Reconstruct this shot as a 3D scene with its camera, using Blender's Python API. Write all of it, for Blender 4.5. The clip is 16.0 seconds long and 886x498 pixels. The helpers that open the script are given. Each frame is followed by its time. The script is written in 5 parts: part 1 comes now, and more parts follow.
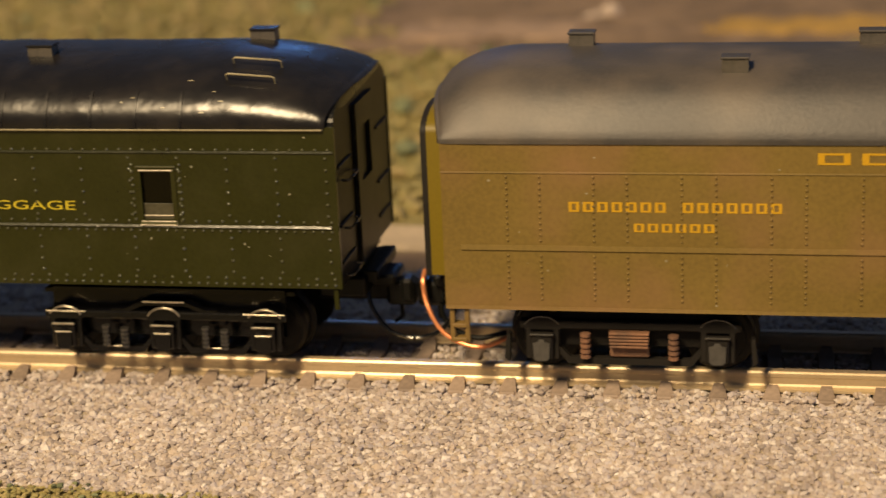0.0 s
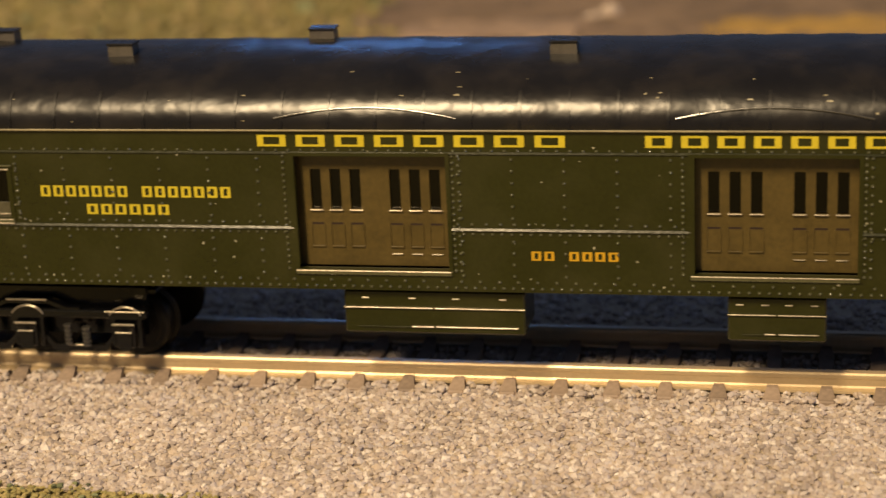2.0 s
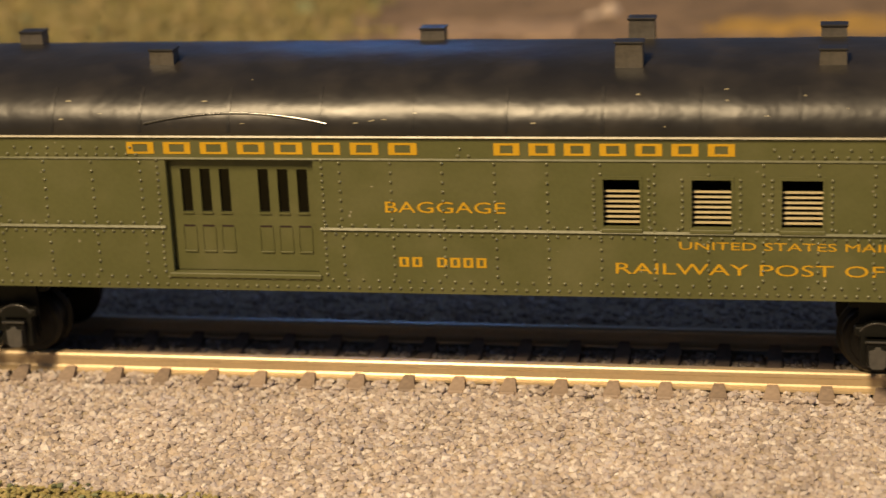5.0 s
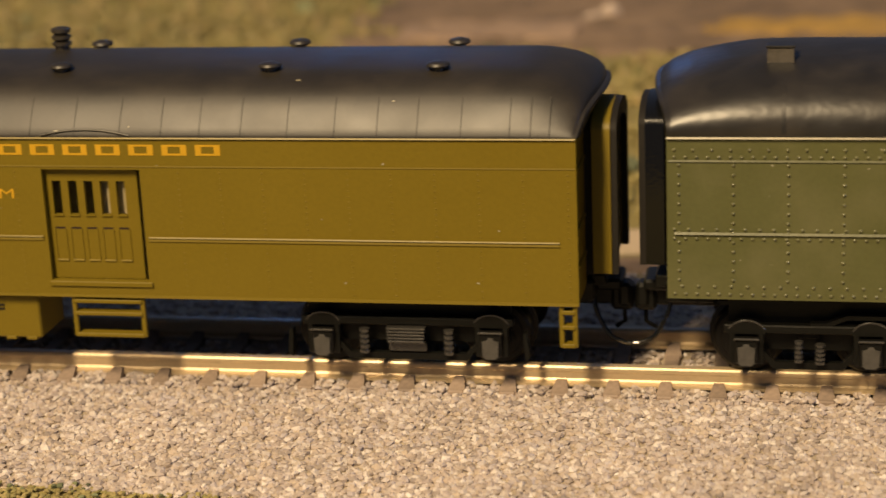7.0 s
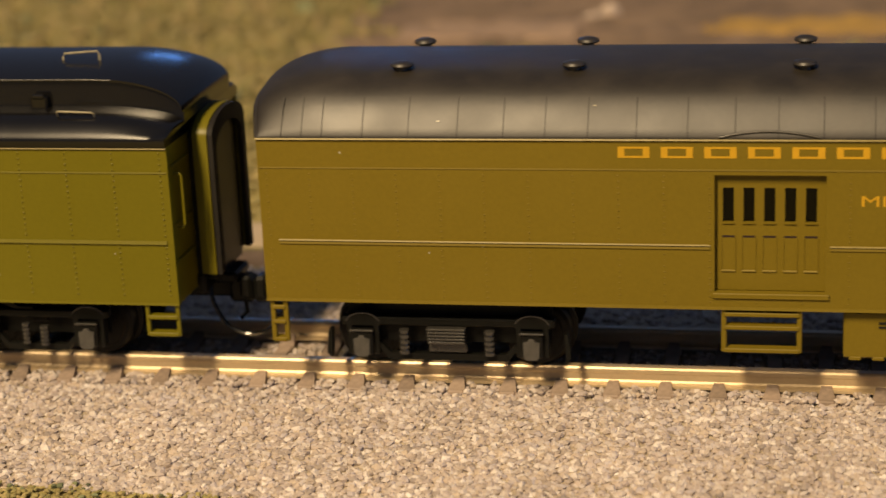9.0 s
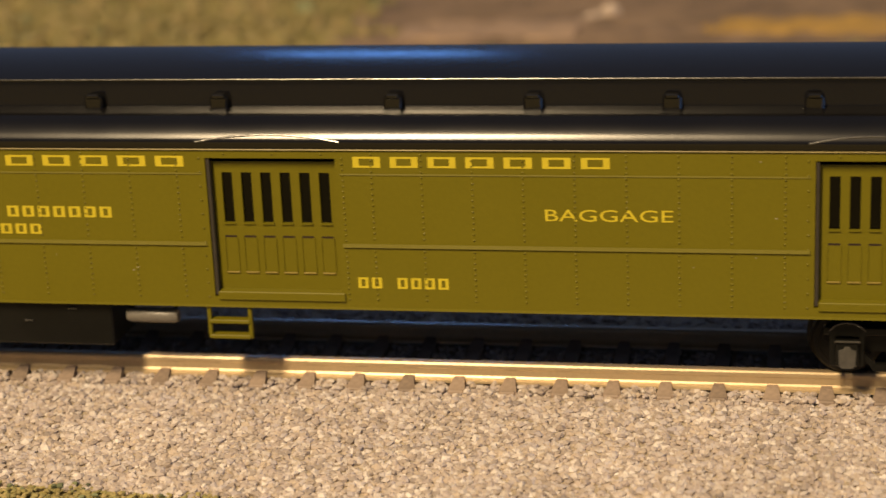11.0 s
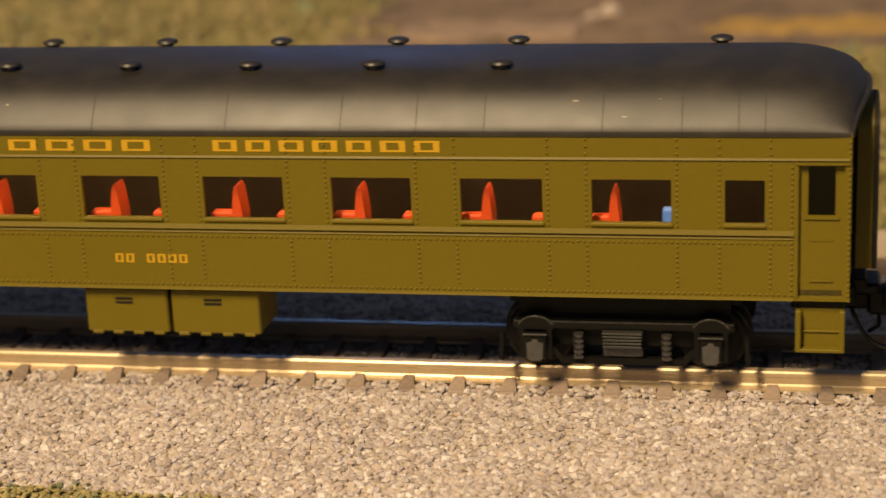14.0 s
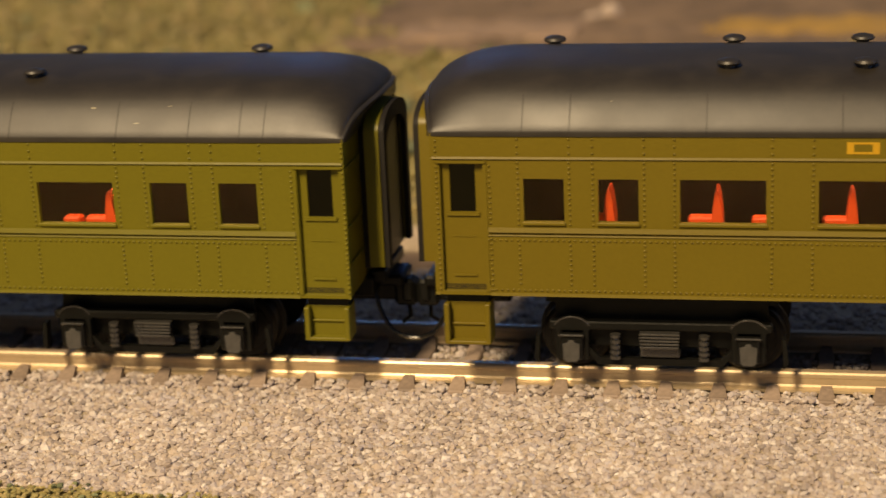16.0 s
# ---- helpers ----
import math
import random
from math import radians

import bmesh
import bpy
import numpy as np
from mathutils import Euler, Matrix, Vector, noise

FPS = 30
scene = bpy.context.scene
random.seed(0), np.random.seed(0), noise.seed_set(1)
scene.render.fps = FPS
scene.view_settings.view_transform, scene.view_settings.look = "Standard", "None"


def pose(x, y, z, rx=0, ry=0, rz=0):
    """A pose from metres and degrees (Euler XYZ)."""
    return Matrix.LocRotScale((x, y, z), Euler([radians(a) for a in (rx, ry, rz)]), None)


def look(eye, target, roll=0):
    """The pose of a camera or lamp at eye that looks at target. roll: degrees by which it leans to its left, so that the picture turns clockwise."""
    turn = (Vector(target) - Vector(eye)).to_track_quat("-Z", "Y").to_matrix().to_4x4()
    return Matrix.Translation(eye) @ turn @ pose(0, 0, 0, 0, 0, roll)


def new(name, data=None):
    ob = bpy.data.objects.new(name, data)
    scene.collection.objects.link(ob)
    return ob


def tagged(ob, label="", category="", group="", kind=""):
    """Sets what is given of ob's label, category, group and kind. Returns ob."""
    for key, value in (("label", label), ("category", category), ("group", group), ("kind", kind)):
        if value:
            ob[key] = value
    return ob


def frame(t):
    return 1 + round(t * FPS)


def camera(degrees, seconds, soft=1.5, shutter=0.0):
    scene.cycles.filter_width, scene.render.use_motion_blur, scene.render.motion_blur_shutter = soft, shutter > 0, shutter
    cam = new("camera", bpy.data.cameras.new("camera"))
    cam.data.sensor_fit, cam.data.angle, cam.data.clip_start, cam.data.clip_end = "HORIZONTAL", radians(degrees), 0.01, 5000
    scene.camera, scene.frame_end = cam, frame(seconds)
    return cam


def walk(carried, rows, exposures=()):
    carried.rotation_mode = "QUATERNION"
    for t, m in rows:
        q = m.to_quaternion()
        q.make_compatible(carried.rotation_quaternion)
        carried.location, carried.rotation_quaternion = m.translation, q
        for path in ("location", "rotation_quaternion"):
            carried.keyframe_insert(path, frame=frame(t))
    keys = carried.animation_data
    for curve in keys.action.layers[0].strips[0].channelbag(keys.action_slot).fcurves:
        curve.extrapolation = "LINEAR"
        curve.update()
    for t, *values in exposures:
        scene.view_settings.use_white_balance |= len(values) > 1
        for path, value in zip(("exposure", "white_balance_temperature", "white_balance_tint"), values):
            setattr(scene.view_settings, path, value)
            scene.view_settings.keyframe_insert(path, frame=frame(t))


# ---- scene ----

# The camera stands still beside the track; x runs along the rails, y away from the camera, z up from the rail tops.
cam = camera(26.3, 16.0, soft=1.5, shutter=0.12)
EYE = Vector((0.0, -0.2481 - 0.01725, 0.0975))
PITCH, YAW, LEAN = -17.0, 11.58, -2.59
view = Matrix.Translation(EYE) @ pose(0, 0, 0, 0, 0, YAW) @ pose(0, 0, 0, 90 + PITCH, 0, 0) @ pose(0, 0, 0, 0, 0, LEAN)
walk(cam, [(0, view), (16, view)])
cam.data.dof.use_dof = True
cam.data.dof.focus_distance = 0.262
cam.data.dof.aperture_fstop = 22.0

# ---- light: one warm spotlight rail in front, a dim bluish room, a cool window behind ----
world = bpy.data.worlds.new("room")
world.use_nodes = True
world.node_tree.nodes["Background"].inputs[0].default_value = (0.42, 0.54, 0.86, 1)
world.node_tree.nodes["Background"].inputs[1].default_value = 0.15
scene.world = world


def area_lamp(name, eye, target, power, color, sx, sy):
    data = bpy.data.lights.new(name, "AREA")
    data.shape, data.size, data.size_y, data.energy, data.color = "RECTANGLE", sx, sy, power, color
    ob = new(name, data)
    ob.matrix_world = look(eye, target)
    return ob


area_lamp("ceiling_lamp", (-0.38, -1.02, 1.14), (-0.05, 0.0, 0.0), 41.5, (1.0, 0.745, 0.43), 0.16, 0.5)
area_lamp("window_light", (-0.72, 2.75, 0.84), (-0.05, 0.0, 0.04), 1.05, (0.14, 0.38, 1.0), 0.34, 0.16)
area_lamp("side_window_light", (2.0, -0.30, 0.55), (-0.06, 0.0, 0.03), 5.0, (0.22, 0.46, 1.0), 0.5, 0.6)
scene.view_settings.exposure = 0.0

# ---- materials ----


def mat(name, color, rough=0.5, metal=0.0, grain=0.0006, patch=0.012, vary=0.15, bump=0.1, spec=0.5, island=0.0, dirt=None, dirt_amount=0.0, obj=0.0, tones=None, dents=0.0, dent_size=0.004):
    """Two scales of mottling (grain and patch, in metres), a fine relief, and, if wanted, dust or wear of another colour."""
    m = bpy.data.materials.new(name)
    m.use_nodes = True
    nt = m.node_tree
    n, link = nt.nodes, nt.links.new
    b = n["Principled BSDF"]
    b.inputs["Metallic"].default_value = metal
    b.inputs["Specular IOR Level"].default_value = spec
    co = n.new("ShaderNodeTexCoord")
    fine, broad = n.new("ShaderNodeTexNoise"), n.new("ShaderNodeTexNoise")
    fine.inputs["Scale"].default_value, fine.inputs["Detail"].default_value = 1 / grain, 3
    broad.inputs["Scale"].default_value, broad.inputs["Detail"].default_value = 1 / patch, 4
    link(co.outputs["Object"], fine.inputs["Vector"])
    link(co.outputs["Object"], broad.inputs["Vector"])
    add = n.new("ShaderNodeMath")
    add.operation = "ADD"
    link(fine.outputs["Fac"], add.inputs[0])
    link(broad.outputs["Fac"], add.inputs[1])
    last = add.outputs[0]
    if island or obj:
        src = n.new("ShaderNodeNewGeometry").outputs["Random Per Island"] if island else n.new("ShaderNodeObjectInfo").outputs["Random"]
        mul = n.new("ShaderNodeMath")
        mul.operation = "MULTIPLY_ADD"
        link(src, mul.inputs[0])
        mul.inputs[1].default_value = 2 * (island or obj)
        link(last, mul.inputs[2])
        sub = n.new("ShaderNodeMath")
        sub.operation = "SUBTRACT"
        link(mul.outputs[0], sub.inputs[0])
        sub.inputs[1].default_value = (island or obj)
        last = sub.outputs[0]
    rng = n.new("ShaderNodeMapRange")
    rng.inputs["From Min"].default_value, rng.inputs["From Max"].default_value = 0.55, 1.45
    rng.inputs["To Min"].default_value, rng.inputs["To Max"].default_value = 1 - vary, 1 + vary
    rng.clamp = False
    link(last, rng.inputs["Value"])
    hsv = n.new("ShaderNodeHueSaturation")
    hsv.inputs["Color"].default_value = (*color, 1)
    link(rng.outputs[0], hsv.inputs["Value"])
    if tones:
        ramp = n.new("ShaderNodeValToRGB")
        ramp.color_ramp.interpolation = "LINEAR"
        ramp.color_ramp.elements.remove(ramp.color_ramp.elements[1])
        for i, t in enumerate(tones):
            e = ramp.color_ramp.elements[0] if i == 0 else ramp.color_ramp.elements.new(i / (len(tones) - 1))
            e.color = (*t, 1)
        link(n.new("ShaderNodeNewGeometry").outputs["Random Per Island"], ramp.inputs[0])
        link(ramp.outputs[0], hsv.inputs["Color"])
    out = hsv.outputs[0]
    if dirt:
        ramp = n.new("ShaderNodeMapRange")
        ramp.inputs["From Min"].default_value, ramp.inputs["From Max"].default_value = 0.45, 0.75
        ramp.inputs["To Max"].default_value = dirt_amount
        d = n.new("ShaderNodeTexNoise")
        d.inputs["Scale"].default_value, d.inputs["Detail"].default_value = 1 / (patch * 0.6), 6
        link(co.outputs["Object"], d.inputs["Vector"])
        link(d.outputs["Fac"], ramp.inputs["Value"])
        mix = n.new("ShaderNodeMix")
        mix.data_type = "RGBA"
        link(ramp.outputs[0], mix.inputs["Factor"])
        link(out, mix.inputs["A"])
        mix.inputs["B"].default_value = (*dirt, 1)
        out = mix.outputs["Result"]
    link(out, b.inputs["Base Color"])
    rr = n.new("ShaderNodeMapRange")
    rr.inputs["To Min"].default_value, rr.inputs["To Max"].default_value = rough * 0.8, min(1, rough * 1.2)
    link(broad.outputs["Fac"], rr.inputs["Value"])
    link(rr.outputs[0], b.inputs["Roughness"])
    if bump:
        bp = n.new("ShaderNodeBump")
        bp.inputs["Strength"].default_value, bp.inputs["Distance"].default_value = bump, grain * 0.5
        link(fine.outputs["Fac"], bp.inputs["Height"])
        link(bp.outputs[0], b.inputs["Normal"])
        if dents:
            # hand-worked sheet: uneven dents and brush marks
            lump = n.new("ShaderNodeTexNoise")
            lump.inputs["Scale"].default_value, lump.inputs["Detail"].default_value, lump.inputs["Roughness"].default_value = 1 / dent_size, 3, 0.45
            link(co.outputs["Object"], lump.inputs["Vector"])
            bd = n.new("ShaderNodeBump")
            bd.inputs["Strength"].default_value, bd.inputs["Distance"].default_value = 1.0, dents
            link(lump.outputs["Fac"], bd.inputs["Height"])
            link(bd.outputs[0], bp.inputs["Normal"])
    return m


def glow_mat(name, color, strength):
    m = bpy.data.materials.new(name)
    m.use_nodes = True
    b = m.node_tree.nodes["Principled BSDF"]
    b.inputs["Base Color"].default_value = (*color, 1)
    b.inputs["Emission Color"].default_value = (*color, 1)
    b.inputs["Emission Strength"].default_value = strength
    return m


def glass_mat(name, tint, gloss=0.06):
    m = bpy.data.materials.new(name)
    m.use_nodes = True
    nt = m.node_tree
    nt.nodes.clear()
    out, mix = nt.nodes.new("ShaderNodeOutputMaterial"), nt.nodes.new("ShaderNodeMixShader")
    tr, gl = nt.nodes.new("ShaderNodeBsdfTransparent"), nt.nodes.new("ShaderNodeBsdfGlossy")
    tr.inputs["Color"].default_value = (*tint, 1)
    gl.inputs["Roughness"].default_value = 0.05
    mix.inputs[0].default_value = gloss
    nt.links.new(tr.outputs[0], mix.inputs[1])
    nt.links.new(gl.outputs[0], mix.inputs[2])
    nt.links.new(mix.outputs[0], out.inputs[0])
    return m


PAINT_A = mat("weathered_tan_paint", (0.162, 0.110, 0.027), 0.5, patch=0.028, vary=0.25, spec=0.3, dirt=(0.235, 0.128, 0.062), dirt_amount=0.75)
PAINT_B = mat("glossy_dark_green_paint", (0.0182, 0.0196, 0.0031), 0.25, patch=0.015, vary=0.22, spec=0.42, dirt=(0.10, 0.09, 0.045), dirt_amount=0.12)
PAINT_C = mat("grey_green_paint", (0.086, 0.088, 0.031), 0.42, vary=0.12, dirt=(0.2, 0.18, 0.1), dirt_amount=0.2)
PAINT_D = mat("mustard_brown_paint", (0.150, 0.107, 0.0056), 0.5, vary=0.09, patch=0.03, spec=0.3)
PAINT_E = mat("yellow_olive_paint", (0.128, 0.110, 0.0035), 0.42, vary=0.07, patch=0.03, spec=0.33)
PAINT_G = mat("green_olive_paint", (0.134, 0.117, 0.0045), 0.45, vary=0.07, patch=0.03, spec=0.33)
PAINT_F = mat("olive_paint", (0.138, 0.103, 0.0045), 0.45, vary=0.07, patch=0.03, spec=0.33)
# brighter than the side paint: rivet, sill and cap glints are painted in
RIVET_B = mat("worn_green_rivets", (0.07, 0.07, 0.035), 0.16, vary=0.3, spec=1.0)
# paler than its car's paint, with the rivet heads' glints in the colour
RIVET_C = mat("worn_grey_green_rivets", (0.13, 0.128, 0.06), 0.3, vary=0.3, spec=0.8)
# lighter glossy black, so edge glints are partly in the colour
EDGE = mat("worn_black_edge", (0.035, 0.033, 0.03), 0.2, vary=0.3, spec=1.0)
# paler mustard: the bright line along eaves and beads is painted
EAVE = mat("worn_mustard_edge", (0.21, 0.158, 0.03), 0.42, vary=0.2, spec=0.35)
SEAM = mat("dark_roof_joint", (0.014, 0.012, 0.010), 0.5, spec=0.3)
# pale metal for glints that are drawn as thin lines
GLINT = mat("rubbed_shiny_edge", (0.42, 0.37, 0.29), 0.3, metal=0.8, vary=0.35, patch=0.003)
# one pale paint for roof scuffs and for painted eave and grab-iron highlights
SCUFF_GLINT = mat("rubbed_paint_edge", (0.26, 0.225, 0.135), 0.38, vary=0.35, patch=0.004, spec=0.7)
TANK = mat("grey_air_tank", (0.15, 0.138, 0.118), 0.35, vary=0.25, patch=0.003)
# paler than the roofs: the lamplight on vent fronts is in this grey
VENT = mat("dusty_grey_vent", (0.075, 0.066, 0.055), 0.35, vary=0.35, patch=0.003)
CHIP = mat("pale_paint_chips", (0.3, 0.28, 0.2), 0.5)
DOOR_B = mat("brown_door_paint", (0.072, 0.050, 0.014), 0.32, vary=0.35, patch=0.004)
ROOF_A = mat("dusty_grey_roof", (0.045, 0.04, 0.036), 0.5, patch=0.02, vary=0.3, dirt=(0.14, 0.11, 0.08), dirt_amount=0.6)
ROOF_B = mat("glossy_black_roof", (0.008, 0.007, 0.006), 0.28, bump=0.03, grain=0.004, patch=0.01, vary=0.3, spec=0.42, dirt=(0.05, 0.04, 0.03), dirt_amount=0.25, dents=0.00030, dent_size=0.0062)
ROOF_C = mat("satin_black_roof", (0.014, 0.0125, 0.011), 0.36, bump=0.03, grain=0.004, vary=0.3, spec=0.5, dirt=(0.06, 0.05, 0.04), dirt_amount=0.35, dents=0.00036, dent_size=0.0075)
ROOF_D = mat("matt_black_roof", (0.018, 0.0145, 0.010), 0.46, bump=0.03, grain=0.0007, patch=0.009, vary=0.25, spec=0.55, dirt=(0.05, 0.04, 0.028), dirt_amount=0.35)
ROOF_E = mat("smooth_black_roof", (0.0045, 0.004, 0.0035), 0.22, bump=0.01, vary=0.1, spec=0.58)
BLACK = mat("black_plastic", (0.0065, 0.0065, 0.0056), 0.36, vary=0.25, spec=0.2)
GLOSS_BLACK = mat("glossy_black_plastic", (0.004, 0.004, 0.004), 0.17, vary=0.2, spec=0.4)
DARK = mat("dark_underframe", (0.014, 0.012, 0.010), 0.65, vary=0.2, spec=0.2)
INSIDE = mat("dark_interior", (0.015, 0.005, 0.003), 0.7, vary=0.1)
RUST = mat("rusty_truck", (0.20, 0.10, 0.055), 0.75, patch=0.006, vary=0.4, dirt=(0.05, 0.04, 0.035), dirt_amount=0.8)
JOURNAL = mat("grey_journal_lid", (0.062, 0.058, 0.052), 0.45, vary=0.35, patch=0.002)
WHEEL = mat("black_wheel", (0.009, 0.008, 0.007), 0.4, vary=0.3, spec=0.2)
STEEL = mat("wheel_steel", (0.10, 0.09, 0.08), 0.4, metal=0.8, vary=0.2)
RAILMETAL = mat("nickel_silver_rail", (0.50, 0.385, 0.235), 0.34, metal=0.3, patch=0.03, vary=0.12, bump=0.03, dirt=(0.40, 0.29, 0.16), dirt_amount=0.5)
COPPER = mat("copper_wire", (0.75, 0.28, 0.12), 0.35, metal=0.6, vary=0.1)
GOLD = mat("dulux_gold_lettering", (0.50, 0.285, 0.008), 0.5, vary=0.12, bump=0.02)
LEMON = mat("lemon_lettering", (0.52, 0.42, 0.02), 0.5, vary=0.12, bump=0.02)
SEAT = mat("orange_seat", (0.78, 0.085, 0.008), 0.5, vary=0.12)
BLUE_SEAT = mat("blue_seat", (0.12, 0.30, 0.95), 0.5, vary=0.08)
LAMP = glow_mat("interior_lamp", (1.0, 0.56, 0.22), 20.0)
GLASS = glass_mat("window_glass", (0.85, 0.85, 0.85), 0.015)
SMOKED = glass_mat("smoked_glass", (0.03, 0.03, 0.05), 0.03)
SASH = mat("dusty_sash", (0.06, 0.055, 0.035), 0.35, patch=0.003, vary=0.5)
CREAM = mat("cream_load", (0.5, 0.42, 0.25), 0.6)
BALLAST = mat("ballast_stone", (0.47, 0.395, 0.315), 0.8, grain=0.0004, patch=0.02, vary=0.2, bump=0.3,
              tones=[(0.300, 0.246, 0.215), (0.386, 0.322, 0.280), (0.530, 0.470, 0.430), (0.390, 0.342, 0.345), (0.438, 0.359, 0.310), (0.450, 0.366, 0.290), (0.250, 0.212, 0.195), (0.412, 0.342, 0.305), (0.640, 0.580, 0.535), (0.376, 0.310, 0.282)])
BED = mat("ballast_bed", (0.38, 0.315, 0.235), 0.9, grain=0.0007, patch=0.01, vary=0.4, bump=0.9)
TIE = mat("tie_brown_plastic", (0.27, 0.205, 0.16), 0.7, vary=0.3, obj=0.3, patch=0.004)
GRASS = mat("turf_clumps", (0.24, 0.19, 0.05), 0.9, grain=0.001, patch=0.05, vary=0.35,
            tones=[(0.225, 0.19, 0.066), (0.285, 0.228, 0.084), (0.19, 0.17, 0.06), (0.325, 0.245, 0.105), (0.25, 0.212, 0.078)])
TURF_EDGE = mat("dull_turf_clumps", (0.17, 0.15, 0.05), 0.9, grain=0.001, patch=0.02, vary=0.4, tones=[(0.24, 0.20, 0.07), (0.32, 0.26, 0.10), (0.19, 0.18, 0.065), (0.36, 0.28, 0.12), (0.27, 0.23, 0.08)])
GRASS_DARK = mat("dark_turf_clumps", (0.145, 0.16, 0.08), 0.9, grain=0.001, patch=0.03, vary=0.4, island=0.4)
SOIL = mat("brown_soil", (0.20, 0.135, 0.08), 0.9, grain=0.006, patch=0.03, vary=0.55, bump=0.4, dirt=(0.31, 0.21, 0.13), dirt_amount=0.7)
SAND = mat("pale_sand", (0.46, 0.36, 0.24), 0.9, grain=0.002, patch=0.03, vary=0.2, bump=0.3)
PALE_SOIL = mat("pale_soil", (0.34, 0.235, 0.155), 0.9, grain=0.004, patch=0.03, vary=0.35, bump=0.3)
STRAW = mat("straw_ground", (0.36, 0.22, 0.055), 0.9, grain=0.002, patch=0.03, vary=0.3, bump=0.3)
TURF = mat("turf_ground", (0.24, 0.195, 0.066), 0.95, grain=0.002, patch=0.05, vary=0.4, bump=0.5)
FASCIA = mat("dark_green_fascia", (0.03, 0.04, 0.03), 0.5, patch=0.2, grain=0.004)
FLOOR = mat("grey_floor", (0.2, 0.19, 0.17), 0.6, patch=0.4, grain=0.01)
ROCK = mat("pale_rock", (0.42, 0.33, 0.26), 0.8, vary=0.3)

# ---- mesh helpers: everything is drawn in millimetres and scaled to metres ----


class Shape:
    def __init__(self):
        self.v, self.f = [], []

    def add(self, verts, faces):
        k = len(self.v)
        self.v += [tuple(p) for p in verts]
        self.f += [tuple(k + i for i in q) for q in faces]
        return self

    def box(self, x0, x1, y0, y1, z0, z1, c=0.0):
        """A box; with c its edges are chamfered."""
        if not c:
            v = [(x, y, z) for x in (x0, x1) for y in (y0, y1) for z in (z0, z1)]
            return self.add(v, [(0, 1, 3, 2), (4, 6, 7, 5), (0, 4, 5, 1), (2, 3, 7, 6), (0, 2, 6, 4), (1, 5, 7, 3)])
        bm = bmesh.new()
        bmesh.ops.create_cube(bm, size=1)
        for q in bm.verts:
            q.co = Vector((x0 if q.co.x < 0 else x1, y0 if q.co.y < 0 else y1, z0 if q.co.z < 0 else z1))
        bmesh.ops.bevel(bm, geom=bm.edges[:], offset=c, segments=1, affect="EDGES")
        bm.verts.index_update()
        self.add([q.co for q in bm.verts], [[q.index for q in f.verts] for f in bm.faces])
        bm.free()
        return self

    def prism(self, outline, y0, y1):
        """An outline in x and z, drawn from y0 to y1."""
        n = len(outline)
        v = [(x, y0, z) for x, z in outline] + [(x, y1, z) for x, z in outline]
        f = [tuple(range(n)), tuple(range(2 * n - 1, n - 1, -1))]
        return self.add(v, f + [(i, i + n, (i + 1) % n + n, (i + 1) % n) for i in range(n)])

    def tube(self, path, r, n=6):
        path = [Vector(p) for p in path]
        v, f = [], []
        for i, p in enumerate(path):
            way = (path[min(i + 1, len(path) - 1)] - path[max(i - 1, 0)]).normalized()
            side = way.cross(Vector((0.13, 0.21, 1)) if abs(way.z) < 0.9 else Vector((1, 0.1, 0))).normalized()
            up = side.cross(way)
            v += [p + r * (math.cos(a) * side + math.sin(a) * up) for a in [2 * math.pi * k / n for k in range(n)]]
        for i in range(len(path) - 1):
            f += [(i * n + k, i * n + (k + 1) % n, (i + 1) * n + (k + 1) % n, (i + 1) * n + k) for k in range(n)]
        f += [tuple(range(n))[::-1], tuple(range((len(path) - 1) * n, len(path) * n))]
        return self.add(v, f)

    def lathe_y(self, profile, n=24, cx=0, cz=0):
        """A turned shape about an axle along y; profile holds (radius, y)."""
        v = [(cx + r * math.cos(2 * math.pi * k / n), y, cz + r * math.sin(2 * math.pi * k / n)) for r, y in profile for k in range(n)]
        f = [(i * n + k, i * n + (k + 1) % n, (i + 1) * n + (k + 1) % n, (i + 1) * n + k) for i in range(len(profile) - 1) for k in range(n)]
        return self.add(v, f + [tuple(range(n))[::-1], tuple(range((len(profile) - 1) * n, len(profile) * n))])

    def lathe_z(self, profile, n=16, cx=0, cy=0):
        v = [(cx + r * math.cos(2 * math.pi * k / n), cy + r * math.sin(2 * math.pi * k / n), z) for r, z in profile for k in range(n)]
        f = [(i * n + k, i * n + (k + 1) % n, (i + 1) * n + (k + 1) % n, (i + 1) * n + k) for i in range(len(profile) - 1) for k in range(n)]
        return self.add(v, f + [tuple(range(n))[::-1], tuple(range((len(profile) - 1) * n, len(profile) * n))])

    def panel(self, x0, x1, z0, z1, y0, y1, holes=()):
        """A wall from y0 (front) to y1, with rectangular openings (x0, x1, z0, z1) cut right through it."""
        xs = sorted({x0, x1, *[h[0] for h in holes], *[h[1] for h in holes]})
        zs = sorted({z0, z1, *[h[2] for h in holes], *[h[3] for h in holes]})
        nx, nz = len(xs) - 1, len(zs) - 1

        def solid(i, k):
            if not (0 <= i < nx and 0 <= k < nz):
                return False
            x, z = (xs[i] + xs[i + 1]) / 2, (zs[k] + zs[k + 1]) / 2
            return not any(h[0] < x < h[1] and h[2] < z < h[3] for h in holes)

        w = len(zs)
        v = [(x, y, z) for y in (y0, y1) for x in xs for z in zs]
        o = len(xs) * w
        f = []
